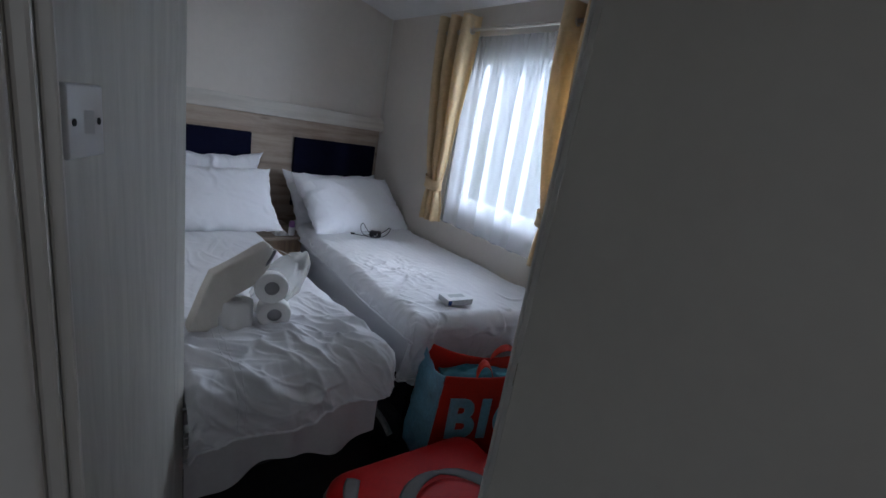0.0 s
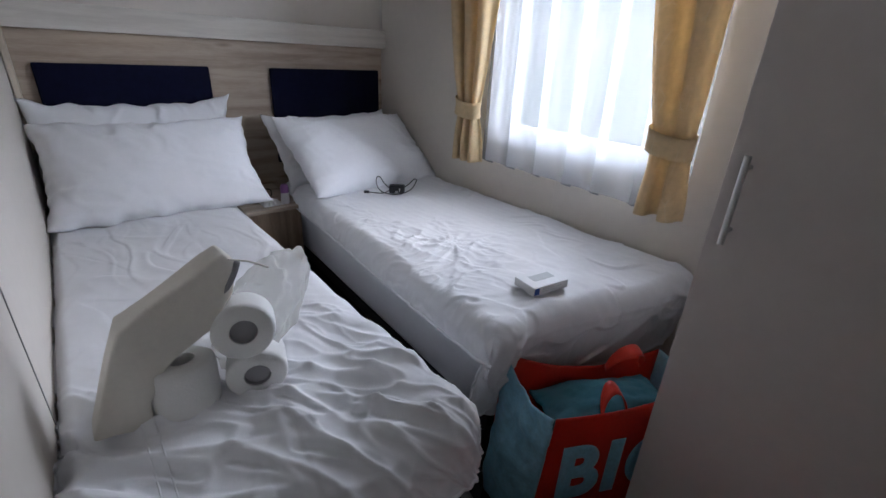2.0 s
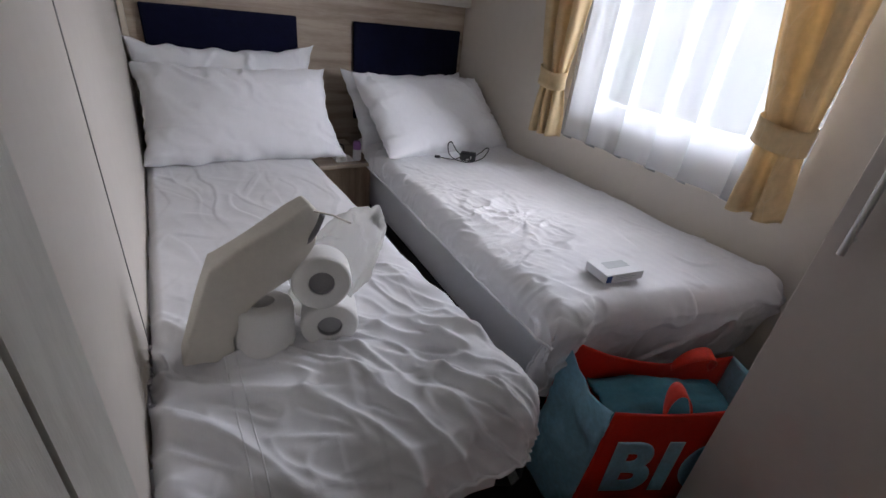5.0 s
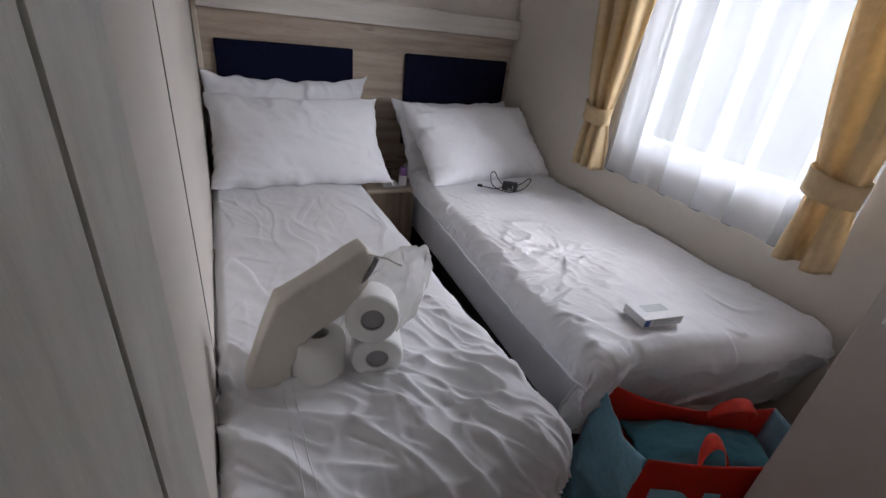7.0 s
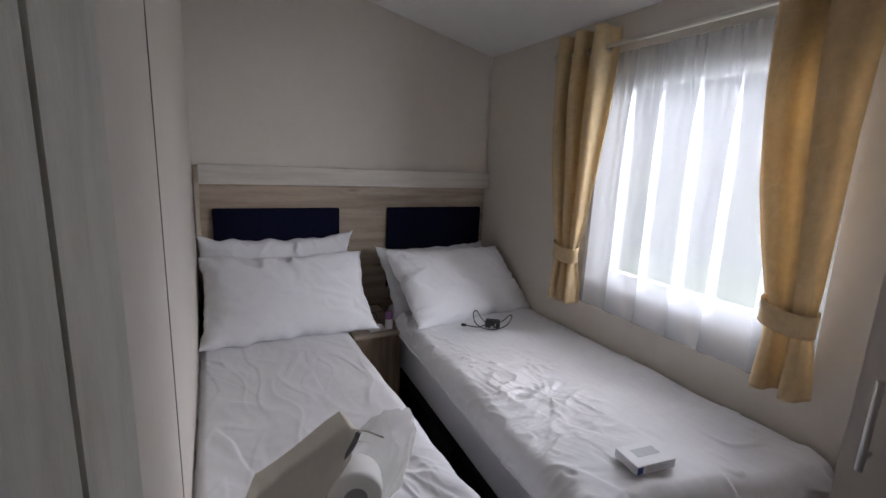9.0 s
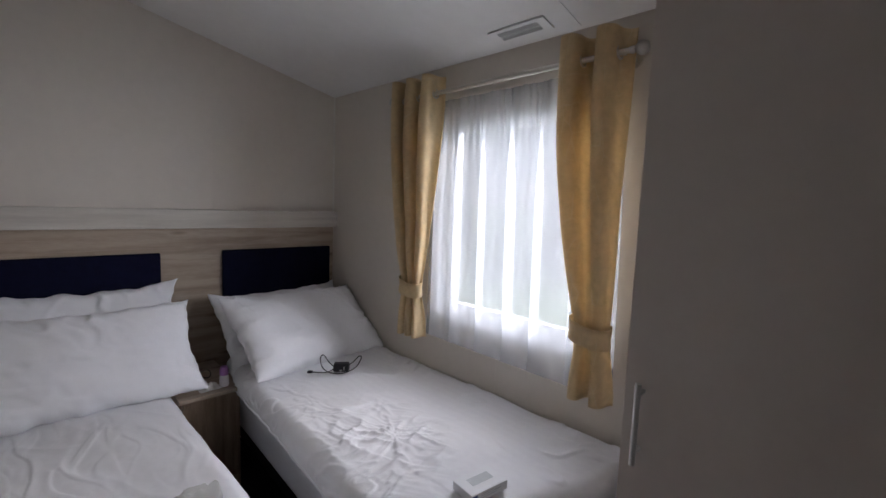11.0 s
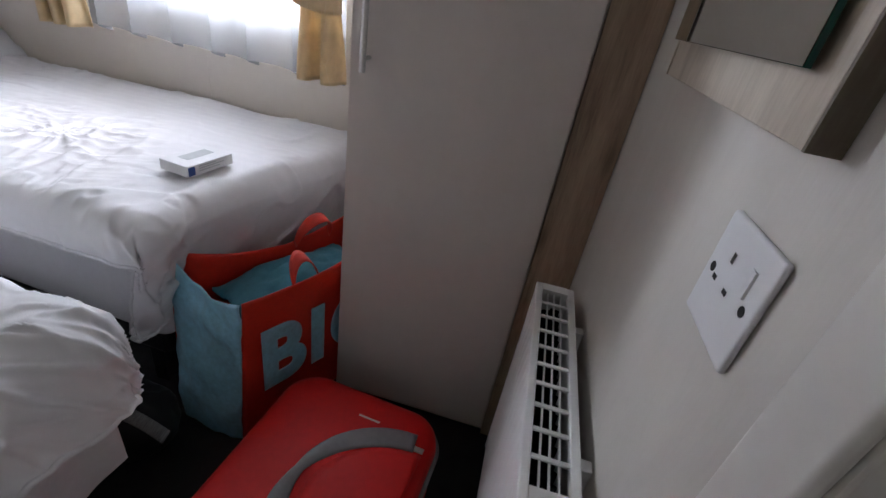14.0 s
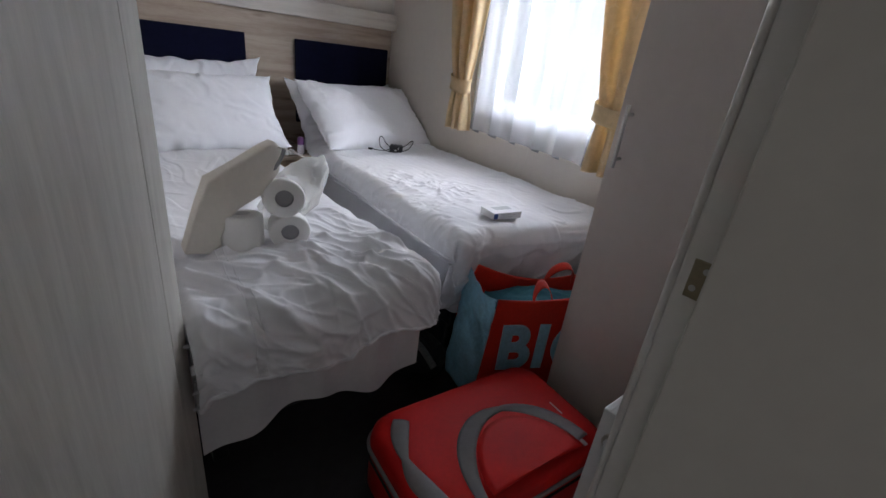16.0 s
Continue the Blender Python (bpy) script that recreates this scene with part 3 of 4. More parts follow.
def wrinkle_left(x, y):
    p = Vector((x, y, 0.0))
    wx, wy = x + 0.05 * noise.noise(p * 5 + Vector((9, 0, 0))), y + 0.05 * noise.noise(p * 5 + Vector((0, 7, 0)))
    h = 0.013 * fbm(p * 3.4 + Vector((3, 1, 0)), 2)
    foot = smoothstep(1.40, 0.85, y)
    head = smoothstep(1.0, 1.6, y)
    # slanting folds towards the aisle corner
    a, b = 0.72 * wx + 0.69 * wy, 0.69 * wx - 0.72 * wy
    h += (0.002 + 0.019 * foot) * crease(a * 9.5, b * 2.6, 0.7, 3.0)
    h += 0.013 * foot * crease(a * 17, b * 5.0, 2.7, 3.5)
    h += 0.007 * foot * crease(a * 27, b * 9.0, 4.4, 3.5)
    h += 0.007 * crease(wx * 3.0, wy * 13, 5.1, 4.0) * foot
    # lengthwise pulls below the pillow and along the wall
    h += 0.0035 * head * fold(wx * 13 + wy * 1.5, wy * 1.9, 8.3, 0.25)
    h += 0.002 * fold(wx * 20 - wy * 3.0, wy * 3.0, 6.2, 0.28)
    h += 0.007 * smoothstep(0.22, 0.05, x) * fold(wx * 9 + wy * 6, wy * 4, 2.2, 0.26)
    h += 0.0008 * fbm(Vector((x * 22, y * 22, 9.0)), 2)
    return h


def wrinkle_right(x, y):
    p = Vector((x, y, 2.0))
    wx, wy = x + 0.05 * noise.noise(p * 6 + Vector((9, 0, 0))), y + 0.05 * noise.noise(p * 6 + Vector((0, 7, 0)))
    h = 0.010 * fbm(p * 3.6 + Vector((5, 2, 0)), 2)
    # crumpled patch in the middle, where somebody sat
    mid = math.exp(-(((x - 1.08) / 0.20) ** 2 + ((y - 1.36) / 0.32) ** 2))
    dx, dy = x - 1.10, y - 1.30
    rad = math.hypot(dx, dy)
    h += 0.007 * math.exp(-(rad / 0.19) ** 2) * crease(math.atan2(dy, dx) * 2.8, rad * 4.0, 1.0, 2.4)
    h += 0.010 * mid * crease(wx * 5 + wy * 5, wy * 13 - wx * 3, 1.7, 3.2)
    h += 0.007 * mid * crease(wx * 15 + wy * 4, wy * 8 + wx * 6, 4.7, 3.2)
    h += 0.004 * mid * crease(wx * 26 + wy * 9, wy * 18 + wx * 9, 6.7, 3.2)
    # short pulls along the aisle edge, a few long ones towards the foot
    side = smoothstep(1.15, 0.88, x)
    h += 0.006 * side * fold(wx * 4 + wy * 11, wx * 8 - wy * 3, 5.0, 0.28)
    h += 0.004 * side * fold(wx * 6 + wy * 21, wx * 10 - wy * 6, 2.0, 0.28)
    h += 0.008 * smoothstep(1.1, 0.8, y) * fold(wx * 8 + wy * 5, wy * 5 - wx * 3, 7.0, 0.28)
    h += 0.007 * smoothstep(1.42, 1.60, x) * fold(wx * 5 + wy * 12, wx * 8, 3.9, 0.28)
    h += 0.0025 * fold(wx * 9 + wy * 4, wy * 4 - wx * 3, 9.4, 0.25)
    h += 0.0007 * fbm(Vector((x * 22, y * 22, 3.0)), 2)
    return h


def draped(s, edge, r, out):
    """Across a bed's edge: s metres of cloth past the edge -> (offset outwards, drop)."""
    if s <= 0:
        return s, 0.0
    a = min(s / r, math.pi / 2)
    off, drop = r * math.sin(a), r * (1 - math.cos(a))
    rest = s - r * math.pi / 2
    if rest > 0:
        off, drop = off + out * rest, drop + rest
    return off, drop


def aisle_edge(y):
    """The aisle side of the bed under the window, a little aslant to the wall."""
    return 0.872 + 0.095 * smoothstep(1.0, 2.5, y)


def make_bed(label, mx0, mx1, m_foot, side, top, group="twin beds"):
    bed = thing("bed", label, "bed", group)
    # legs and frame
    for x in (mx0 + 0.05, mx1 - 0.05):
        for y in (m_foot + 0.10, 1.7, YH - 0.15):
            part("leg", box(x - 0.02, x + 0.02, y - 0.02, y + 0.02, 0.0, 0.15, 0.003), DARKMETAL, bed)
    frame_mesh = box(mx0 + 0.015, mx1 - 0.015, m_foot + 0.03, YH - 0.05, 0.145, 0.21, 0.01)
    mattress = box(mx0, mx1, m_foot, YH - 0.045, 0.20, top - 0.045, 0.045, 4)
    if side < 0:
        for own in (frame_mesh, mattress):
            for v in own.verts:
                if v.co.x < (mx0 + mx1) / 2:
                    v.co.x += aisle_edge(v.co.y) - 0.885
    part("base", frame_mesh, DARKMETAL, bed, "dark steel bed frame")
    part("mattress", mattress, MATTRESS, bed, "white sheeted mattress", smooth=60)
    return bed


bed_l = make_bed("single bed with rumpled white duvet against the bedside wall", 0.012, 0.605, 0.775, 1, 0.565)
bed_r = make_bed("single bed with creased white duvet under the window", 0.90, 1.655, 0.87, -1, 0.565)
part("piping", tube([(0.8985 - 0.013 + 0.095 * i / 40, 0.90 + 1.72 * i / 40, 0.415 + 0.002 * math.sin(i * 1.7)) for i in range(41)], 0.005, 8), MATTRESS, bed_r, "corded mattress edge", smooth=180)
part("piping", tube([(0.93 + 0.70 * i / 20, 0.8685, 0.415 + 0.002 * math.sin(i * 1.3)) for i in range(21)], 0.005, 8), MATTRESS, bed_r, "corded mattress edge", smooth=180)
part("bed_skirt", sheet(lambda u, v: (0.008 + 0.62 * u, 0.748 + 0.012 * math.sin(u * 23) , 0.50 - (0.32 + 0.03 * math.sin(u * 9 + 1)) * v), 80, 14), VALANCE, bed_l, "pale cloth bed skirt at the foot", smooth=180)


def duvet_left(u, v):
    # u across from the wall to the aisle, v from the pillow to the foot
    sx = -0.004 + (0.765 + 0.03 * noise.noise(Vector((v * 5, 2, 2)))) * u
    sy = 2.30 - (1.755 + 0.05 * noise.noise(Vector((u * 4, 5, 1)))) * v
    offx, dropx = draped(sx - 0.575, 0, 0.07, 0.10)
    offy, dropy = draped(0.765 - sy, 0, 0.085, 0.10)
    x = 0.575 + offx if sx > 0.575 else sx
    y = 0.765 - offy if sy < 0.765 else sy
    z = 0.565 - dropx - dropy * (1 - 0.0)
    # cloth gathered at the free corner
    if dropx > 0 and dropy > 0:
        z = 0.565 - max(dropx, dropy) - 0.25 * min(dropx, dropy)
        g = min(dropx, dropy)
        x -= 0.22 * g
        y += 0.22 * g
    w = wrinkle_left(sx, sy)
    kx, ky = smoothstep(0.0, 0.08, dropx), smoothstep(0.0, 0.08, dropy)
    edge_wall = smoothstep(0.0, 0.03, sx)
    return (max(0.004, x + w * 0.5 * kx), y - w * 0.9 * ky, z + w * (1 - 0.7 * max(kx, ky)) - 0.03 * (1 - edge_wall))


duv = thick(tagged(finish("duvet", sheet(duvet_left, 190, 380), LINEN, smooth=180), "rumpled white cotton duvet hanging over the bed's foot", "duvet", "bed linen"), 0.012, -1)


def along(fn, pts, lift):
    return [Vector(fn(u, v)) + Vector((0, -lift * 0.3, lift)) for u, v in pts]


part("hem", tube(along(duvet_left, [(0.01 + 0.98 * i / 120, 1.0) for i in range(121)], 0.0), 0.005, 6), LINEN, duv, "rolled hem", smooth=180)
part("hem", tube(along(duvet_left, [(1.0, 0.01 + 0.98 * i / 160) for i in range(161)], 0.0), 0.005, 6), LINEN, duv, "rolled hem", smooth=180)


part("seam", tube(along(duvet_left, [(0.165, 0.74 + 0.25 * i / 60) for i in range(61)], 0.0), 0.0016, 6), LINEN, duv, "double-stitched seam", smooth=180)
part("seam", tube(along(duvet_left, [(0.19, 0.74 + 0.25 * i / 60) for i in range(61)], 0.0), 0.0014, 6), LINEN, duv, "double-stitched seam", smooth=180)


def duvet_right(u, v):
    edge = aisle_edge(2.30 - 1.60 * v)
    sx = 1.664 - (1.785 - edge) * u            # from the window wall to the aisle
    foot = 0.83 - 0.14 * smoothstep(0.9, 1.6, sx)
    sy = 2.30 - (2.30 - foot + 0.29) * v
    offx, dropx = draped(edge - sx, 0, 0.05, 0.02)
    offy, dropy = draped(foot + 0.05 - sy, 0, 0.06, -0.25)
    x = edge - offx if sx < edge else sx
    y = foot + 0.05 - offy if sy < foot + 0.05 else sy
    z = 0.568 - max(dropx, dropy) - 0.3 * min(dropx, dropy)
    g = min(dropx, dropy)
    x, y = x + 0.3 * g, y + 0.6 * g
    w = wrinkle_right(sx, sy)
    kx, ky = smoothstep(0.0, 0.06, dropx), smoothstep(0.0, 0.06, dropy)
    return (min(1.664, x - w * kx), y - w * 1.5 * ky, z + w * (1 - 0.6 * max(kx, ky)) - 0.02 * smoothstep(1.64, 1.664, sx))


duv = thick(tagged(finish("duvet", sheet(duvet_right, 200, 380), STRIPED, smooth=180), "creased white cotton duvet smoothed over the bed", "duvet", "bed linen"), 0.012, -1)
part("hem", tube(along(duvet_right, [(0.01 + 0.98 * i / 120, 1.0) for i in range(121)], 0.0), 0.005, 6), LINEN, duv, "rolled hem", smooth=180)
part("hem", tube(along(duvet_right, [(1.0, 0.01 + 0.98 * i / 160) for i in range(161)], 0.0), 0.005, 6), LINEN, duv, "rolled hem", smooth=180)


def make_pillow(label, m, w, h, t, seed, ears=(1, 1, 1, 1)):
    """Pillow in its case: w along x, h along y, t thick along z, with pointed corners."""
    bmp = bmesh.new()
    N, M = 84, 60
    for side in (1, -1):
        rows = []
        for i in range(N + 1):
            row = []
            for j in range(M + 1):
                a, b = 2 * i / N - 1, 2 * j / M - 1
                pull = 1 - 0.07 * (1 - b * b) * abs(a) ** 3
                pulv = 1 - 0.10 * (1 - a * a) * abs(b) ** 3
                x, y = a * w / 2 * pull, b * h / 2 * pulv
                body = max(0, (1 - abs(a) ** 3.2)) ** 0.6 * max(0, (1 - abs(b) ** 3.0)) ** 0.6
                z = side * t / 2 * body
                k = Vector((a * 2.2, b * 2.0, seed))
                cr = 0.010 * fbm(k * 0.8, 2)
                wa, wb = a + 0.12 * noise.noise(k * 1.2), b + 0.12 * noise.noise(k * 1.2 + Vector((5, 5, 5)))
                cr += 0.013 * fold(wa * 5.0 + wb * 1.2, wb * 1.0, seed + side, 0.28) * (0.15 + smoothstep(-0.2, 1.0, b * side))
                cr += 0.011 * fold(wa * 1.6 + wb, wb * 3.2, seed + 3, 0.28) * abs(a) ** 2
                cr += 0.004 * fold(wa * 4 + wb * 3, wb * 2 - wa * 2, seed + 6, 0.3)
                z += side * cr * min(1, body * 3)
                x += 0.010 * noise.noise(Vector((a * 3, b * 6, seed + 2))) * abs(a) ** 4
                y += 0.014 * noise.noise(Vector((a * 6, b * 3, seed + 9))) * abs(b) ** 4
                e = ears[(a > 0) + 2 * (b > 0)]
                z += 0.02 * e * (abs(a) * abs(b)) ** 6
                row.append(bmp.verts.new((x, y, z)))
            rows.append(row)
        for i in range(N):
            for j in range(M):
                bmp.faces.new((rows[i][j], rows[i + 1][j], rows[i + 1][j + 1], rows[i][j + 1]))
    bmesh.ops.remove_doubles(bmp, verts=bmp.verts, dist=1e-5)
    ob = finish("pillow", bmp, LINEN, smooth=180)
    ob.matrix_basis = m
    return tagged(ob, label, "pillow", "pillows")


make_pillow("plump white pillow leaning on the one behind", pose(0.380, 2.300, 0.722, 42, 0, -2), 0.76, 0.47, 0.17, 1.3)
make_pillow("white pillow standing against the headboard", pose(0.375, 2.535, 0.725, 68, 0, 0), 0.75, 0.50, 0.15, 4.7, (1, 1, 1, 4))
make_pillow("plump white pillow leaning by the window wall", pose(1.290, 2.270, 0.712, 39, 2, 8), 0.80, 0.49, 0.20, 8.1)
make_pillow("flatter white pillow lying behind another", pose(1.27, 2.47, 0.685, 52, 0, 3), 0.74, 0.46, 0.13, 12.4)

# ---- wardrobe ----
wd = thing("wardrobe", "built-in beige laminate wardrobe with a bar handle", "wardrobe")
WX = 1.07
part("carcass", box(WX + 0.020, XR - 0.002, 0.012, 0.520, 0.0, 2.06), WARD, wd)
part("door", box(WX, WX + 0.018, 0.098, 0.524, 0.03, 2.05, 0.0015), WARD, wd)
part("side_panel", box(WX + 0.004, WX + 0.0195, 0.002, 0.094, 0.0, 2.08), OAK_V, wd, "oak-print filler panel")
hd = part("handle", rod((WX - 0.030, 0.487, 0.882), (WX - 0.030, 0.487, 1.048), 0.0058, 18), STEEL, wd, "satin steel bar handle", smooth=40)
for z in (0.905, 1.025):
    part("post", rod((WX - 0.028, 0.487, z), (WX, 0.487, z), 0.0045, 14), STEEL, hd, smooth=40)

# ---- mirror on the door wall ----
mr = thing("wall_mirror", "frameless mirror clipped on a pale oak-print board", "mirror")
part("board", box(0.520, 0.872, 0.001, 0.020, 0.985, 1.80, 0.001), PALEOAK, mr)
part("board_edge", box(0.5165, 0.5195, 0.001, 0.020, 0.985, 1.80), DARKOAK, mr, "dark oak-print edge")
part("end_block", box(0.8725, 0.8755, 0.001, 0.0215, 0.985, 1.80), PALEOAK, mr)
gl = part("glass", box(0.542, 0.858, 0.0255, 0.0295, 1.024, 1.76), GREENEDGE, mr, "green glass edge")
part("silvering", box(0.5425, 0.8575, 0.0297, 0.0301, 1.0245, 1.7595), MIRROR, gl)
part("backing", box(0.56, 0.80, 0.020, 0.0255, 1.05, 1.74), DARKHOLE, mr)
for z in (1.075, 1.70):
    part("clip", box(0.700, 0.712, 0.0302, 0.037, z - 0.006, z + 0.006, 0.002), STEEL, mr, "chrome mirror clip")

# ---- socket ----
so = thing("power_socket", "white switched single power socket on the wall", "power socket", at=pose(0.541, 0.0, 0.884) @ Matrix.Diagonal((1, 0.6, 1, 1)))
part("plate", box(-0.0425, 0.0425, 0.0005, 0.010, -0.0435, 0.0435, 0.003, 3), PLASTIC, so, smooth=40)
for x, z, w, h in ((0.0, 0.018, 0.004, 0.008), (-0.011, -0.004, 0.0065, 0.004), (0.011, -0.004, 0.0065, 0.004)):
    part("pin_slot", box(x + 0.010 - w / 2, x + 0.010 + w / 2, 0.0096, 0.0104, z - h / 2, z + h / 2), DARKHOLE, so)
for x in (-0.03, 0.03):
    part("screw", rod((x, 0.0096, 0.0), (x, 0.0106, 0.0), 0.004, 12), DARKHOLE, so)
part("switch", prism([(-0.025, 0.010), (-0.015, 0.010), (-0.025, 0.0132)], 0.006, 0.026), PLASTIC, so)

# ---- radiator ----
ra = thing("radiator", "white steel panel radiator with a slotted top", "radiator")
RX0, RX1, RY0, RY1, RZ0, RZ1 = 0.512, 0.938, 0.020, 0.086, 0.13, 0.607
fins = 14


def rad_face(u, v):
    x = RX0 + (RX1 - RX0) * u
    z = RZ0 + (RZ1 - 0.012 - RZ0) * v
    wv = smoothstep(0.06, 0.10, v) * (1 - smoothstep(0.90, 0.94, v)) * smoothstep(0.0, 0.05, u) * (1 - smoothstep(0.95, 1.0, u))
    return (x, RY1 - 0.004 + 0.004 * wv * (0.5 - 0.5 * math.cos(2 * math.pi * u * fins)), z)


thick(part("front_panel", sheet(rad_face, fins * 12, 24), WHITEPAINT, ra, "white ribbed radiator front", smooth=60), 0.002)
part("end_panel", box(RX0 - 0.002, RX0 + 0.002, RY0, RY1, RZ0, RZ1, 0.0008), WHITEPAINT, ra)
part("end_panel", box(RX1 - 0.002, RX1 + 0.002, RY0, RY1, RZ0, RZ1, 0.0008), WHITEPAINT, ra)
part("back_panel", box(RX0 + 0.003, RX1 - 0.003, RY0, RY0 + 0.003, RZ0, RZ1 - 0.014), WHITEPAINT, ra)
part("convector", sheet(lambda u, v: (RX0 + 0.004 + (RX1 - RX0 - 0.008) * u, RY0 + 0.012 + 0.034 * (0.5 + 0.5 * math.sin(u * 2 * math.pi * 24)), RZ0 + 0.03 + (RZ1 - RZ0 - 0.075) * v), 240, 1), DARKMETAL, ra)
gr = box(RX0 - 0.001, RX1 + 0.001, RY1 - 0.011, RY1 + 0.001, RZ1 - 0.012, RZ1 + 0.001, 0.002)
part("grille_border", gr, WHITEPAINT, ra)
part("grille_border", box(RX0 - 0.001, RX1 + 0.001, RY0 - 0.001, RY0 + 0.011, RZ1 - 0.012, RZ1 + 0.001, 0.002), WHITEPAINT, ra)
part("grille_border", box(RX0 - 0.001, RX0 + 0.03, RY0 + 0.0112, RY1 - 0.0112, RZ1 - 0.010, RZ1 + 0.001), WHITEPAINT, ra)
part("grille_border", box(RX1 - 0.02, RX1 + 0.001, RY0 + 0.0112, RY1 - 0.0112, RZ1 - 0.010, RZ1 + 0.001), WHITEPAINT, ra)
n_bars = 10
for i in range(1, n_bars):
    x = RX0 + 0.03 + (RX1 - RX0 - 0.05) * i / n_bars
    part("grille_bar", box(x - 0.003, x + 0.003, RY0 + 0.0112, RY1 - 0.0112, RZ1 - 0.004, RZ1, 0.0008, 1), WHITEPAINT, ra)
for i in range(1, 4):
    y = RY0 + 0.011 + (RY1 - RY0 - 0.022) * i / 4
    part("grille_rib", box(RX0 + 0.0305, RX1 - 0.0205, y - 0.0011, y + 0.0011, RZ1 - 0.009, RZ1 - 0.0045), WHITEPAINT, ra)
va = part("valve", rod((RX0 - 0.002, 0.055, 0.555), (RX0 - 0.008, 0.055, 0.555), 0.017, 24), NICKEL, ra, "bleed plug")
part("plug", lathe([(0.011, 0), (0.011, 0.006), (0.006, 0.008), (0.006, 0.018), (0.0, 0.019)], 16, Matrix.Translation((RX0 - 0.008, 0.055, 0.555)) @ pose(0, 0, 0, 0, -90, 0)), WHITEPAINT, va, smooth=40)
for x in (0.60, 0.85):
    part("bracket", box(x - 0.008, x + 0.008, 0.0, RY0, 0.55, 0.59, 0.002), WHITEPAINT, ra)
part("pipe", rod((RX0 + 0.03, 0.05, 0.0), (RX0 + 0.03, 0.05, RZ0 + 0.01), 0.0075, 12), WHITEPAINT, ra)
part("pipe", rod((RX1 - 0.03, 0.05, 0.0), (RX1 - 0.03, 0.05, RZ0 + 0.01), 0.0075, 12), WHITEPAINT, ra)

# ---- nightstand between the beds ----
ns = thing("nightstand", "small oak-print nightstand between the beds", "nightstand")
part("top", box(0.665, 0.935, 2.215, 2.655, 0.485, 0.503, 0.002), OAK_H, ns)
part("side", box(0.67, 0.686, 2.26, 2.65, 0.0, 0.485), OAK_V, ns)
part("side", box(0.914, 0.93, 2.26, 2.65, 0.0, 0.485), OAK_V, ns)
part("drawer_front", box(0.688, 0.912, 2.25, 2.268, 0.06, 0.475, 0.002), OAK_V, ns)

de = thing("deodorant_bottle", "white roll-on deodorant with a purple cap", "bottle", at=pose(0.865, 2.275, 0.503))
part("body", lathe([(0.0, 0), (0.017, 0), (0.020, 0.006), (0.0195, 0.045), (0.016, 0.056), (0.0, 0.057)]), PLASTIC, de, smooth=50)
part("cap", lathe([(0.0, 0.054), (0.019, 0.054), (0.0195, 0.075), (0.015, 0.092), (0.0, 0.097)]), PURPLE, de, "purple dome cap", smooth=50)


def tissue(u, v):
    a, b = u - 0.5, v - 0.5
    return (0.80 + a * 0.09, 2.285 + b * 0.08, 0.507 + 0.05 * max(0, fbm(Vector((u * 4, v * 4, 3)), 3) * 0.6 + 0.35 - 2.0 * (a * a + b * b)))


thick(tagged(finish("tissue", sheet(tissue, 24, 24), PAPER, smooth=180), "crumpled white paper tissue on the nightstand", "tissue"), 0.001)
ph = thing("spectacles", "dark folded spectacles on the nightstand", "spectacles", at=pose(0.80, 2.42, 0.503))
part("frame", tube([(0.05 * math.cos(t), 0.02 * math.sin(t), 0.02 + 0.015 * math.sin(2 * t)) for t in [2 * math.pi * i / 24 for i in range(24)]], 0.003, 8, cyclic=True), RUBBER, ph, smooth=180)

# ---- phone charger on the bed under the window ----
ch = thing("charger", "black plug-in charger with a loose looped cable", "charger", at=pose(1.262, 1.905, 0.586, 0, 0, -38))
part("body", box(-0.036, 0.036, -0.022, 0.022, 0.002, 0.040, 0.008, 3), RUBBER, ch, smooth=40)
part("pin", box(-0.006, 0.006, -0.034, -0.022, 0.012, 0.016), STEEL, ch)
part("pin", box(0.012, 0.016, -0.034, -0.022, 0.018, 0.030), STEEL, ch)


def curve_through(knots, steps=10):
    """Smooth line through a few knots."""
    ks = [Vector(k) for k in knots]
    ks = [ks[0]] + ks + [ks[-1]]
    out = []
    for a, b, c, d in zip(ks, ks[1:], ks[2:], ks[3:]):
        for i in range(steps):
            t = i / steps
            out.append(0.5 * (2 * b + (c - a) * t + (2 * a - 5 * b + 4 * c - d) * t * t + (3 * b - a - 3 * c + d) * t ** 3))
    return out + [ks[-1]]


part("cable", tube(curve_through([(-0.03, 0.0, 0.018), (-0.06, 0.005, 0.045), (-0.083, 0.01, 0.075), (-0.098, 0.01, 0.060), (-0.085, -0.01, 0.022), (-0.045, -0.04, 0.009), (0.015, -0.048, 0.010), (0.068, -0.02, 0.028), (0.090, 0.01, 0.062), (0.078, 0.015, 0.066), (0.058, 0.01, 0.046), (0.034, 0.0, 0.030)]), 0.0022, 8), RUBBER, ch, smooth=180)
part("cable", tube(curve_through([(-0.03, 0.0, 0.016), (-0.06, -0.03, 0.008), (-0.10, -0.035, 0.009), (-0.128, -0.03, 0.010)]), 0.0022, 8), RUBBER, ch, smooth=180)
part("connector", box(-0.150, -0.126, -0.037, -0.024, 0.005, 0.016, 0.002), RUBBER, ch)

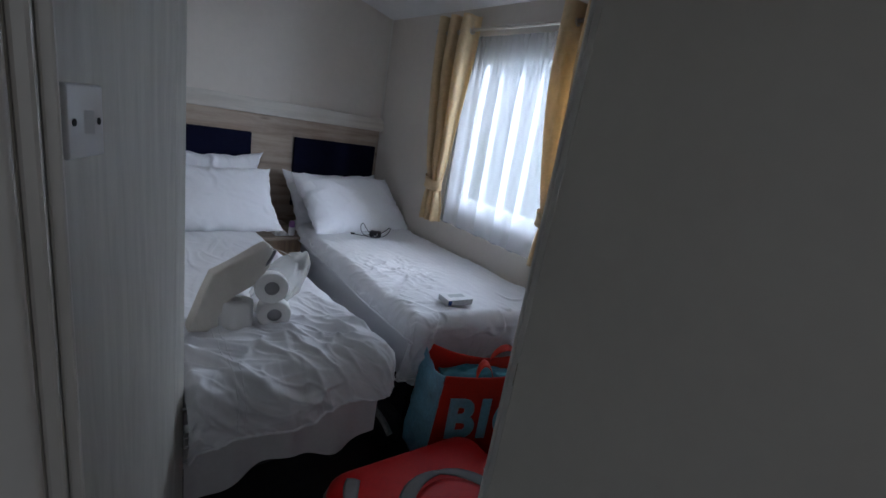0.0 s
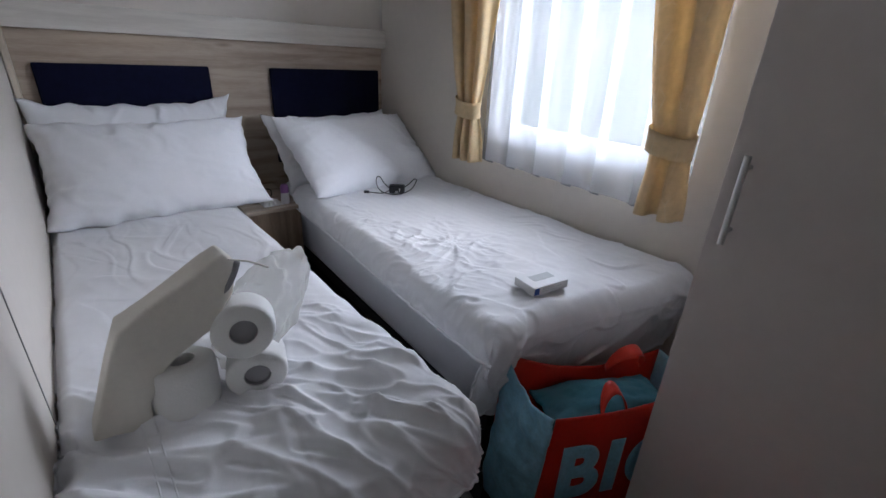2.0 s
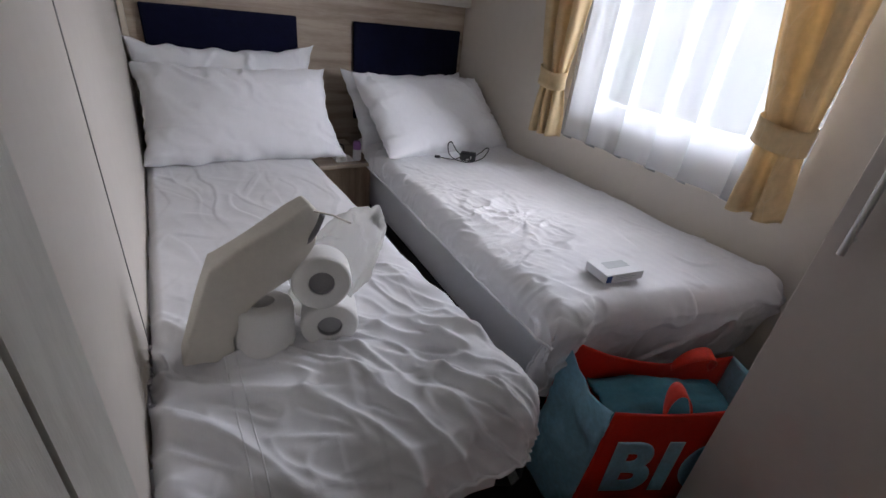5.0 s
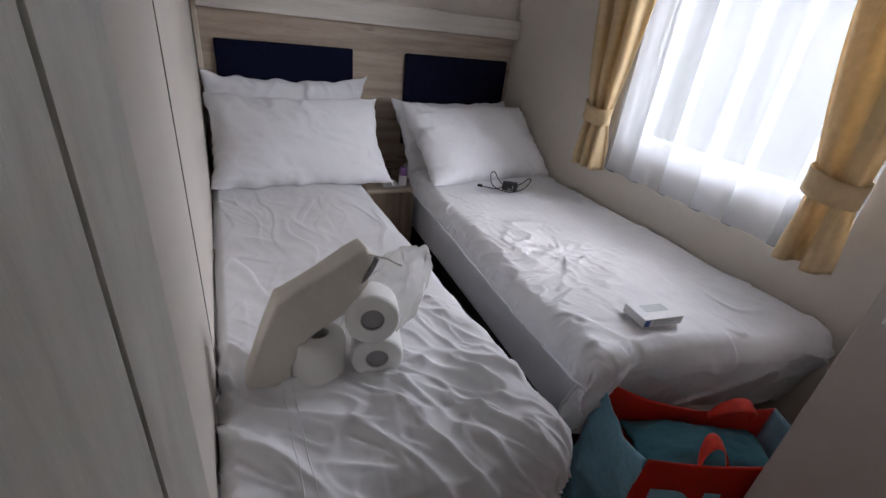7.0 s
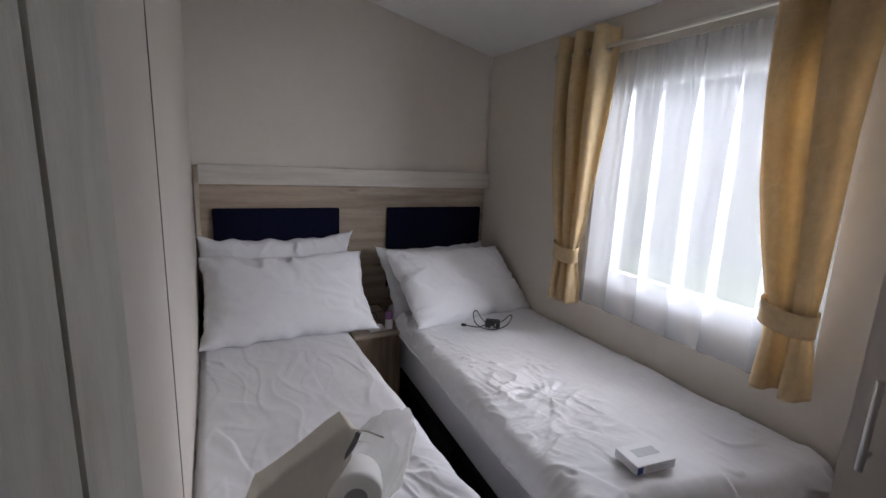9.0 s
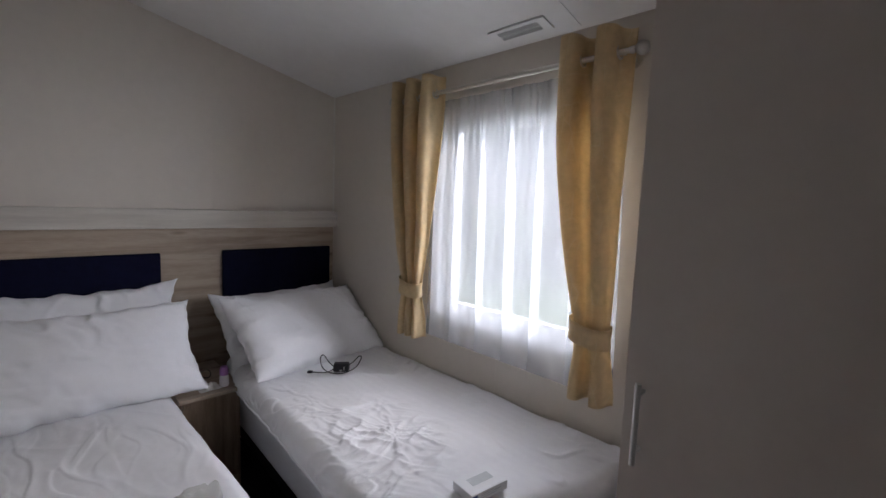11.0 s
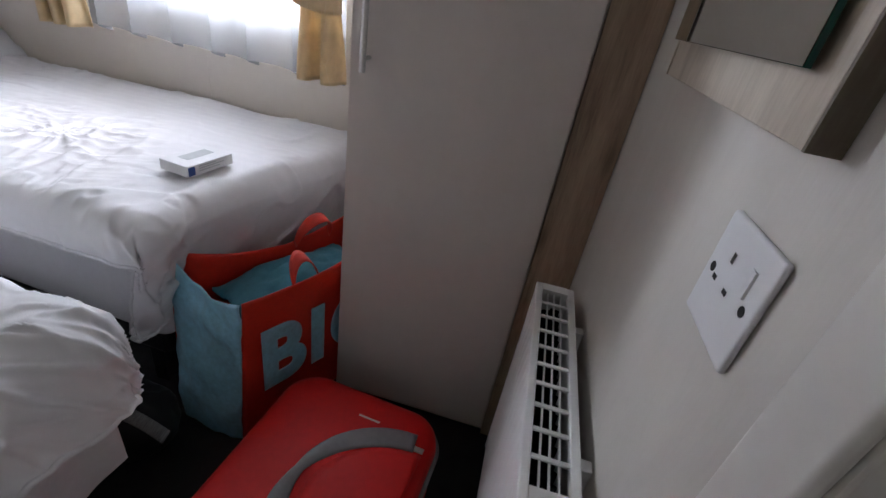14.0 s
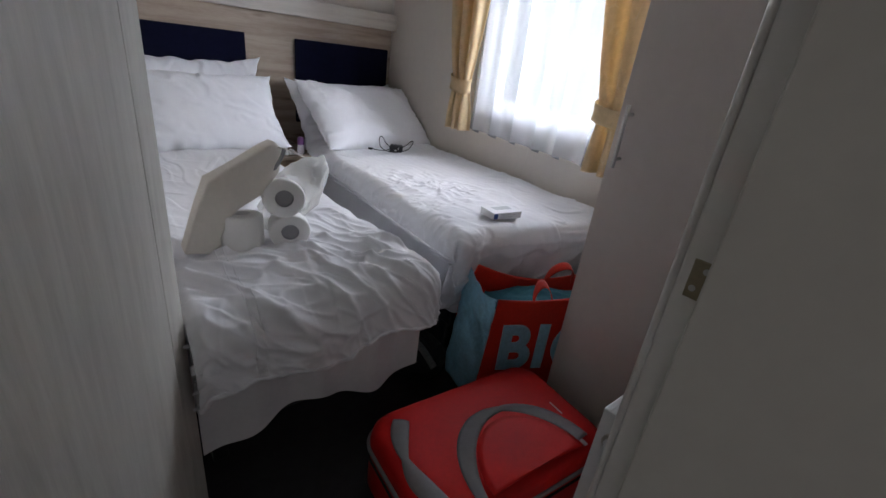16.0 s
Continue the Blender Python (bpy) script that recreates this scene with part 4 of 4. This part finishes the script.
# ---- carton on the bed ----
cb = thing("carton", "flat white carton with grey and blue print", "box", at=pose(1.105, 0.918, 0.580, 0, 0, -8))
part("body", box(-0.066, 0.066, -0.042, 0.042, 0.0, 0.026, 0.0015), CARTON, cb)
part("label_panel", box(-0.035, 0.042, -0.010, 0.022, 0.0261, 0.0265), CARTONGREY, cb)
part("label_panel", box(-0.064, -0.046, -0.0425, -0.0421, 0.003, 0.023), CARTONBLUE, cb, "blue square print")
for z, w in ((0.008, 0.06), (0.014, 0.075), (0.019, 0.05)):
    part("print_line", box(-0.035, -0.035 + w, -0.0425, -0.0421, z, z + 0.002), CARTONGREY, cb)


# ---- toilet rolls in polythene, with a cream pouch ----
def make_roll(m, r=0.054, h=0.098):
    t = thing("toilet_roll", "white toilet roll in a clear wrapper", "toilet roll", "toilet rolls", at=m)
    prof = [(0.0235, 0), (r - 0.006, 0), (r - 0.001, 0.004), (r, 0.012), (r, h - 0.012), (r - 0.001, h - 0.004), (r - 0.006, h), (0.0235, h), (0.0235, 0)]
    own = bmesh.new()
    seg = 36
    rings = [[own.verts.new((q * math.cos(2 * math.pi * i / seg) * (1 + 0.03 * math.sin(2 * math.pi * i / seg * 2 + 1)), q * math.sin(2 * math.pi * i / seg), z)) for i in range(seg)] for q, z in prof[:-1]]
    for a, b in zip(rings, rings[1:] + rings[:1]):
        for i in range(seg):
            own.faces.new((a[i], a[(i + 1) % seg], b[(i + 1) % seg], b[i]))
    part("paper", own, PAPER, t, smooth=50)
    part("core", lathe([(0.023, 0.001), (0.023, h - 0.003), (0.0222, h - 0.003), (0.0222, h - 0.012), (0.0, h - 0.0125)], 24), CARDTUBE, t, "grey cardboard core", smooth=50)
    return t


def facing(x, y, z, dx, dy, dz):
    q = Vector((dx, dy, dz)).normalized().to_track_quat("Z", "Y").to_matrix().to_4x4()
    return Matrix.Translation((x, y, z)) @ q @ Matrix.Translation((0, 0, -0.098))


make_roll(facing(0.309, 0.955, 0.617, -0.26, -0.90, 0.10) @ Matrix.Diagonal((1, 0.92, 1, 1)))
make_roll(facing(0.299, 0.965, 0.712, -0.26, -0.90, 0.22) @ Matrix.Diagonal((1, 0.96, 1, 1)))
lying = thing("toilet_roll", "white toilet roll in a clear wrapper", "toilet roll", "toilet rolls", at=pose(0.197, 1.005, 0.566, -6, 4, 20))
part("paper", lathe([(0.0, 0.0), (0.049, 0.0), (0.054, 0.006), (0.056, 0.02), (0.056, 0.084), (0.054, 0.096), (0.049, 0.100), (0.023, 0.101), (0.022, 0.06), (0.0, 0.06)], 40), PAPER, lying, smooth=50)


def polythene(u, v):
    th = 2 * math.pi * u
    k = v
    r = 0.075 + 0.03 * math.sin(math.pi * k) - 0.04 * k
    n = fbm(Vector((math.cos(th) * 2.2, math.sin(th) * 2.2, k * 4)), 3)
    c = Vector((0.32, 1.06, 0.67)).lerp(Vector((0.45, 1.10, 0.73)), k)
    return (c.x + (r + 0.018 * n) * math.cos(th) * 0.8, c.y + (r + 0.018 * n) * math.sin(th) * 0.8, max(0.577, c.z + (r + 0.018 * n) * math.sin(th + 0.9) * 0.9))


tagged(finish("polythene_wrapper", sheet(polythene, 60, 40), POLY, smooth=60), "crumpled clear polythene wrapper over the toilet rolls", "plastic bag")


pouch = thing("toiletry_pouch", "slouched cream vinyl pouch with a zip, leaning on rolls", "pouch")
outline = [(0.057, 0.585), (0.098, 0.707), (0.125, 0.776), (0.169, 0.803), (0.296, 0.868), (0.314, 0.845), (0.303, 0.788), (0.253, 0.73), (0.189, 0.692), (0.169, 0.673), (0.142, 0.621), (0.139, 0.579), (0.107, 0.574)]
own = bmesh.new()
f = own.faces.new([own.verts.new((x, 0.99, z)) for x, z in outline])
r = bmesh.ops.extrude_face_region(own, geom=[f])
bmesh.ops.translate(own, verts=[v for v in r["geom"] if isinstance(v, bmesh.types.BMVert)], vec=(0.0, 0.06, 0.0))
bmesh.ops.bevel(own, geom=list(own.edges), offset=0.0055, segments=3, affect="EDGES", profile=0.5)
bmesh.ops.triangulate(own, faces=[f for f in own.faces if len(f.verts) > 4])
bmesh.ops.subdivide_edges(own, edges=[e for e in own.edges if e.calc_length() > 0.03], cuts=3, use_grid_fill=True)
for v in own.verts:
    v.co.z = 0.574 + 0.94 * (v.co.z - 0.574)
    v.co.y += 0.08 * (v.co.z - 0.575) - 0.012 * math.sin((v.co.x - 0.05) * 12)
    v.co += Vector((0.003, 0.005, 0.004)) * fbm(v.co * 14, 2)
part("body", own, VINYL, pouch, smooth=50)
tip, low = Vector((outline[5][0], 0, outline[5][1])), Vector((outline[7][0], 0, outline[7][1]))
zp = [tip.lerp(low, k / 12) + Vector((0.006 * math.sin(k * 0.5), 0.999 + 0.008 * math.sin(k / 12 * math.pi), -0.010)) for k in range(13)]
part("zip", tube(zp, 0.0055, 6), GREYCASE, pouch, "dark zip line", smooth=180)
part("zip_pull", tube([tip + Vector((-0.012, 1.01, -0.006)), tip + Vector((0.02, 1.0, -0.014)), tip + Vector((0.05, 0.99, -0.03))], 0.0016, 6), NICKEL, pouch, smooth=180)

# ---- carrier bag by the wardrobe ----
BM = Matrix.Translation((0.874, 0.655, 0.0)) @ pose(0, 0, 0, 0, 0, -26)
bag = thing("carrier_bag", "big red and blue woven shopping bag standing open", "shopping bag", at=BM)
BW, BD, BH = 0.44, 0.20, 0.41


def crumple(x, y, z, s):
    return 0.010 * fbm(Vector((x * 9 + s, y * 9, z * 9)), 2)


def bag_side(u, v):
    # blue gusset: u from the front to the back, v upwards
    z = BH * v + 0.045 * v * u ** 1.5 - 0.03 * v * math.sin(math.pi * u)
    return (-0.053 * u - 0.03 + 0.03 * v - 0.02 * math.sin(math.pi * u) * (1 - v) + 1.6 * crumple(u * 0.2, 1, z, 3) + 0.004 * fbm(Vector((u * 7, z * 26, 4)), 2), BD * u, z)


def bag_front(u, v):
    return (-0.03 + 0.03 * v + (BW + 0.03 - 0.03 * v) * u, 0.0 + crumple(u * 0.4, 5, v * 0.4, 1) * 0.2 * math.sin(math.pi * u), BH * v + 0.045 * u * u * v - 0.012 * math.sin(3 * u) * v)


def bag_back(u, v):
    return (-0.083 + 0.03 * v + (BW + 0.083 - 0.03 * v) * u, BD + crumple(u * 0.4, 9, v * 0.4, 7) * math.sin(math.pi * u) * 0.8, (BH + 0.045 * (1 - u) - 0.05 * math.sin(math.pi * u)) * v)


thick(part("gusset", sheet(bag_side, 24, 40), BLUEBAG, bag, "pale blue gusset", smooth=180), 0.0015)
thick(part("gusset", sheet(lambda u, v: (BW + crumple(u * 0.2, 2, v * 0.4, 5), BD * u, BH * v), 16, 24), BLUEBAG, bag, "pale blue gusset", smooth=180), 0.0015)
thick(part("front", sheet(bag_front, 40, 40), REDBAG, bag, "red front with blue lettering", smooth=180), 0.0015)
thick(part("back", sheet(bag_back, 40, 40), REDBAG, bag, smooth=180), 0.0015)
part("bottom", box(-0.03, BW, 0.002, BD - 0.002, 0.001, 0.006), REDBAG, bag)


def strap(x, w, y, lean, hh=0.055):
    def fn(u, v):
        th = math.pi * u
        return (x + w * (1 - math.cos(th)) / 2 + 0.0, y + lean * math.sin(th) + 0.026 * (v - 0.5) * (0.4 + math.sin(th)), BH - 0.03 + hh * math.sin(th) + 0.012 * (v - 0.5))
    return fn


thick(part("handle", sheet(strap(0.13, 0.07, 0.004, 0.03, 0.07), 24, 3), REDBAG, bag, smooth=180), 0.002)
thick(part("handle", sheet(strap(0.25, 0.11, BD - 0.02, -0.03, 0.08), 24, 3), REDBAG, bag, smooth=180), 0.002)
letters = bpy.data.curves.new("letters", "FONT")
letters.body, letters.size, letters.extrude, letters.bevel_depth, letters.bevel_resolution = "BIG", 0.235, 0.001, 0.0105, 2
letters.space_character = 1.12
tmp = new("letters", letters)
me = bpy.data.meshes.new_from_object(tmp.evaluated_get(bpy.context.evaluated_depsgraph_get()))
bpy.data.objects.remove(tmp)
me.materials.append(BLUEBAG)
lt = new("lettering", me)
lt.parent = bag
lt.matrix_basis = pose(0.028, -0.004, 0.135, 90, 0, 0) @ Matrix.Diagonal((0.92, 1.04, 0.3, 1))
lt["label"] = "pale blue printed word BIG"


def cloth_heap(u, v):
    a, b = u - 0.5, v - 0.5
    return (0.02 + 0.36 * u, 0.02 + 0.16 * v, 0.335 + 0.05 * math.cos(a * 3) * math.cos(b * 3) + 0.02 * fbm(Vector((u * 3, v * 3, 2)), 3))


ob = thick(finish("folded_towel", sheet(cloth_heap, 40, 24), BLUECLOTH, smooth=180), 0.01)
ob.matrix_basis = BM
tagged(ob, "teal cloth stuffed inside the shopping bag", "cloth")

# ---- suitcase ----
SM = pose(0.635, 0.395, 0.0, 0, 0, -5)
case = thing("suitcase", "red soft suitcase with grey curved bands lying flat", "suitcase", at=SM)


def rounded_slab(hx, hy, r, z0, z1, crown, n=20):
    own = bmesh.new()
    ring = []
    for cx, cy, a0 in ((hx - r, hy - r, 0), (-hx + r, hy - r, 90), (-hx + r, -hy + r, 180), (hx - r, -hy + r, 270)):
        for i in range(n + 1):
            a = radians(a0 + 90 * i / n)
            ring.append((cx + r * math.cos(a), cy + r * math.sin(a)))
    levels = [(0.96, z0), (1.0, z0 + 0.02), (1.0, z1 - 0.035), (0.985, z1 - 0.014), (0.95, z1 - 0.003), (0.90, z1 + 0.002), (0.75, z1 + 0.5 * crown), (0.5, z1 + 0.85 * crown), (0.2, z1 + crown), (0.02, z1 + crown)]
    rows = [[own.verts.new((x * s, y * s, z)) for x, y in ring] for s, z in levels]
    m = len(ring)
    for p, q in zip(rows, rows[1:]):
        for i in range(m):
            own.faces.new((p[i], p[(i + 1) % m], q[(i + 1) % m], q[i]))
    own.faces.new(rows[0]), own.faces.new(rows[-1])
    return own


part("shell", rounded_slab(0.295, 0.185, 0.075, 0.012, 0.212, 0.014), REDCASE, case, smooth=50)
ringpts = []
for cx, cy, a0 in ((0.22, 0.11, 0), (-0.22, 0.11, 90), (-0.22, -0.11, 180), (0.22, -0.11, 270)):
    for i in range(13):
        a = radians(a0 + 90 * i / 12)
        ringpts.append((cx + 0.077 * math.cos(a), cy + 0.077 * math.sin(a)))
part("piping", tube([(x, y, 0.165) for x, y in ringpts], 0.0065, 8, cyclic=True), GREYCASE, case, "grey edge piping", smooth=180)
part("zip", tube([(x, y, 0.135) for x, y in ringpts], 0.004, 6, cyclic=True), BLACKCLOTH, case, smooth=180)


def band(cx, cy, r0, r1, a0, a1, ys, tilt=0.0):
    def fn(u, v):
        a = radians(a0 + (a1 - a0) * u)
        taper = 0.35 + 0.65 * math.sin(math.pi * min(1, 0.15 + 0.85 * (1 - abs(2 * u - 0.8))))
        r = (r0 + r1) / 2 + (r1 - r0) * (v - 0.5) * taper
        x, y = cx + r * math.cos(a), cy + ys * r * math.sin(a)
        k = max(abs(x) / 0.295, abs(y) / 0.185)
        z = 0.2165 + 0.012 * (1 - k) + 0.004 * math.sin(math.pi * v)
        if k > 0.9:
            z -= 0.1 * (k - 0.9)
        return (x, y, z)
    return fn


thick(part("band", sheet(band(0.025, -0.165, 0.155, 0.200, 6, 190, 1.15), 60, 6), GREYCASE, case, "grey curved band", smooth=180), 0.004)
thick(part("band", sheet(band(-0.02, -0.02, 0.215, 0.262, 142, 215, 1.0), 40, 6), GREYCASE, case, "grey curved band", smooth=180), 0.004)
thick(part("pocket", sheet(lambda u, v: (0.025 + 0.152 * v * math.cos(math.pi * u), -0.165 + 1.15 * 0.152 * v * math.sin(math.pi * u), 0.2225 + 0.016 * (1 - v * v) + 0.002), 40, 10), REDCASE, case, smooth=180), 0.003)
part("badge", box(0.205, 0.219, -0.055, -0.005, 0.2165, 0.2195, 0.001), STEEL, case, "small metal badge")
part("zip_pull", box(0.185, 0.197, -0.165, -0.125, 0.2165, 0.2215, 0.002), STEEL, case, "metal zip pull")
for x in (-0.2, 0.2):
    for y in (-0.12, 0.12):
        part("foot", rod((x, y, 0.0), (x, y, 0.014), 0.014, 12), RUBBER, case)


# ---- dark holdall on the floor between the beds ----
def hold(u, v):
    th, ph = 2 * math.pi * u, math.pi * (v - 0.5)
    c = math.cos(ph) ** 0.5
    n = fbm(Vector((math.cos(th) * 2, math.sin(th) * 2, v * 3 + 8)), 3)
    return ((0.095 + 0.02 * n) * c * math.copysign(abs(math.cos(th)) ** 0.7, math.cos(th)), (0.20 + 0.02 * n) * c * math.sin(th), max(0.0, 0.075 + 0.075 * math.sin(ph) + 0.02 * n))


hb2 = thing("holdall", "black nylon holdall lying on the floor", "bag", at=pose(0.735, 0.98, 0.0, 0, 0, 12))
part("body", sheet(hold, 48, 24), BLACKCLOTH, hb2, smooth=180)
STRIPE = mat("striped_webbing", (0.16, 0.16, 0.155), 0.8, var=0.7, scale=60, stretch=(1, 8, 1))
thick(part("strap", sheet(lambda u, v: (-0.06 + 0.03 * (v - 0.5) + 0.03 * math.sin(3 * u), -0.22 + 0.30 * u, 0.155 - 0.10 * (u - 0.6) ** 2 + 0.006), 24, 2), STRIPE, hb2, "grey striped strap", smooth=180), 0.003)

# ---- outside ----
structure(finish("ground", box(XR + 0.4, 900, -700, 700, -0.75, -0.70), GRASS), "mown grass outside the window", "ground")


def make_tree(x, y, h, spread, seed, leaves=1500):
    rng = random.Random(seed)
    t = thing("tree", "broad leafy green tree on the grass", "tree", "trees outside", at=Matrix.Translation((x, y, -0.70)))
    trunk = rod((0, 0, 0), (0.1, 0.1, h * 0.5), h * 0.035, 10, h * 0.02)
    tips = []
    for i in range(11):
        a, z0 = rng.uniform(0, 6.28), h * rng.uniform(0.25, 0.5)
        tip = Vector((math.cos(a) * spread * rng.uniform(0.5, 0.95), math.sin(a) * spread * rng.uniform(0.5, 0.95), h * rng.uniform(0.45, 0.95)))
        rod((0.1 * z0 / h, 0.1 * z0 / h, z0), tip, h * 0.013, 7, 0.01, bm=trunk)
        tips.append(tip)
    part("trunk", trunk, BARK, t)
    verts, faces = [], []
    for i in range(leaves):
        c = rng.choice(tips) + Vector((rng.gauss(0, 1), rng.gauss(0, 1), rng.gauss(0, 0.8))) * spread * 0.26
        s = rng.uniform(0.09, 0.20) * h / 8
        a, b = Vector((rng.gauss(0, 1), rng.gauss(0, 1), rng.gauss(0, 1))).normalized(), Vector((rng.gauss(0, 1), rng.gauss(0, 1), rng.gauss(0, 1))).normalized()
        k = len(verts)
        verts += [c - a * s, c + b * s * 0.6, c + a * s, c - b * s * 0.6 + Vector((0, 0, -s * 0.3))]
        faces += [(k, k + 1, k + 2), (k, k + 2, k + 3)]
    me = bpy.data.meshes.new("crown")
    me.from_pydata(verts, [], faces)
    me.materials.append(LEAF)
    ob = new("crown", me)
    ob.parent = t
    return t


make_tree(14, 8.5, 9.5, 3.6, 1, 2600)
make_tree(17, 15.5, 11, 4.2, 2, 2600)
make_tree(20, 3.0, 10, 4.0, 3, 2400)
make_tree(26, 11.5, 8, 3.6, 4, 2000)
make_tree(15, -4.0, 9, 3.6, 5, 1600)
make_tree(30, 22, 12, 5.0, 6, 2000)
for i in range(9):
    make_tree(42 + 3 * (i % 3), -22 + 9.5 * i, 8.5 + (i * 37 % 5), 5.2, 20 + i, 900)
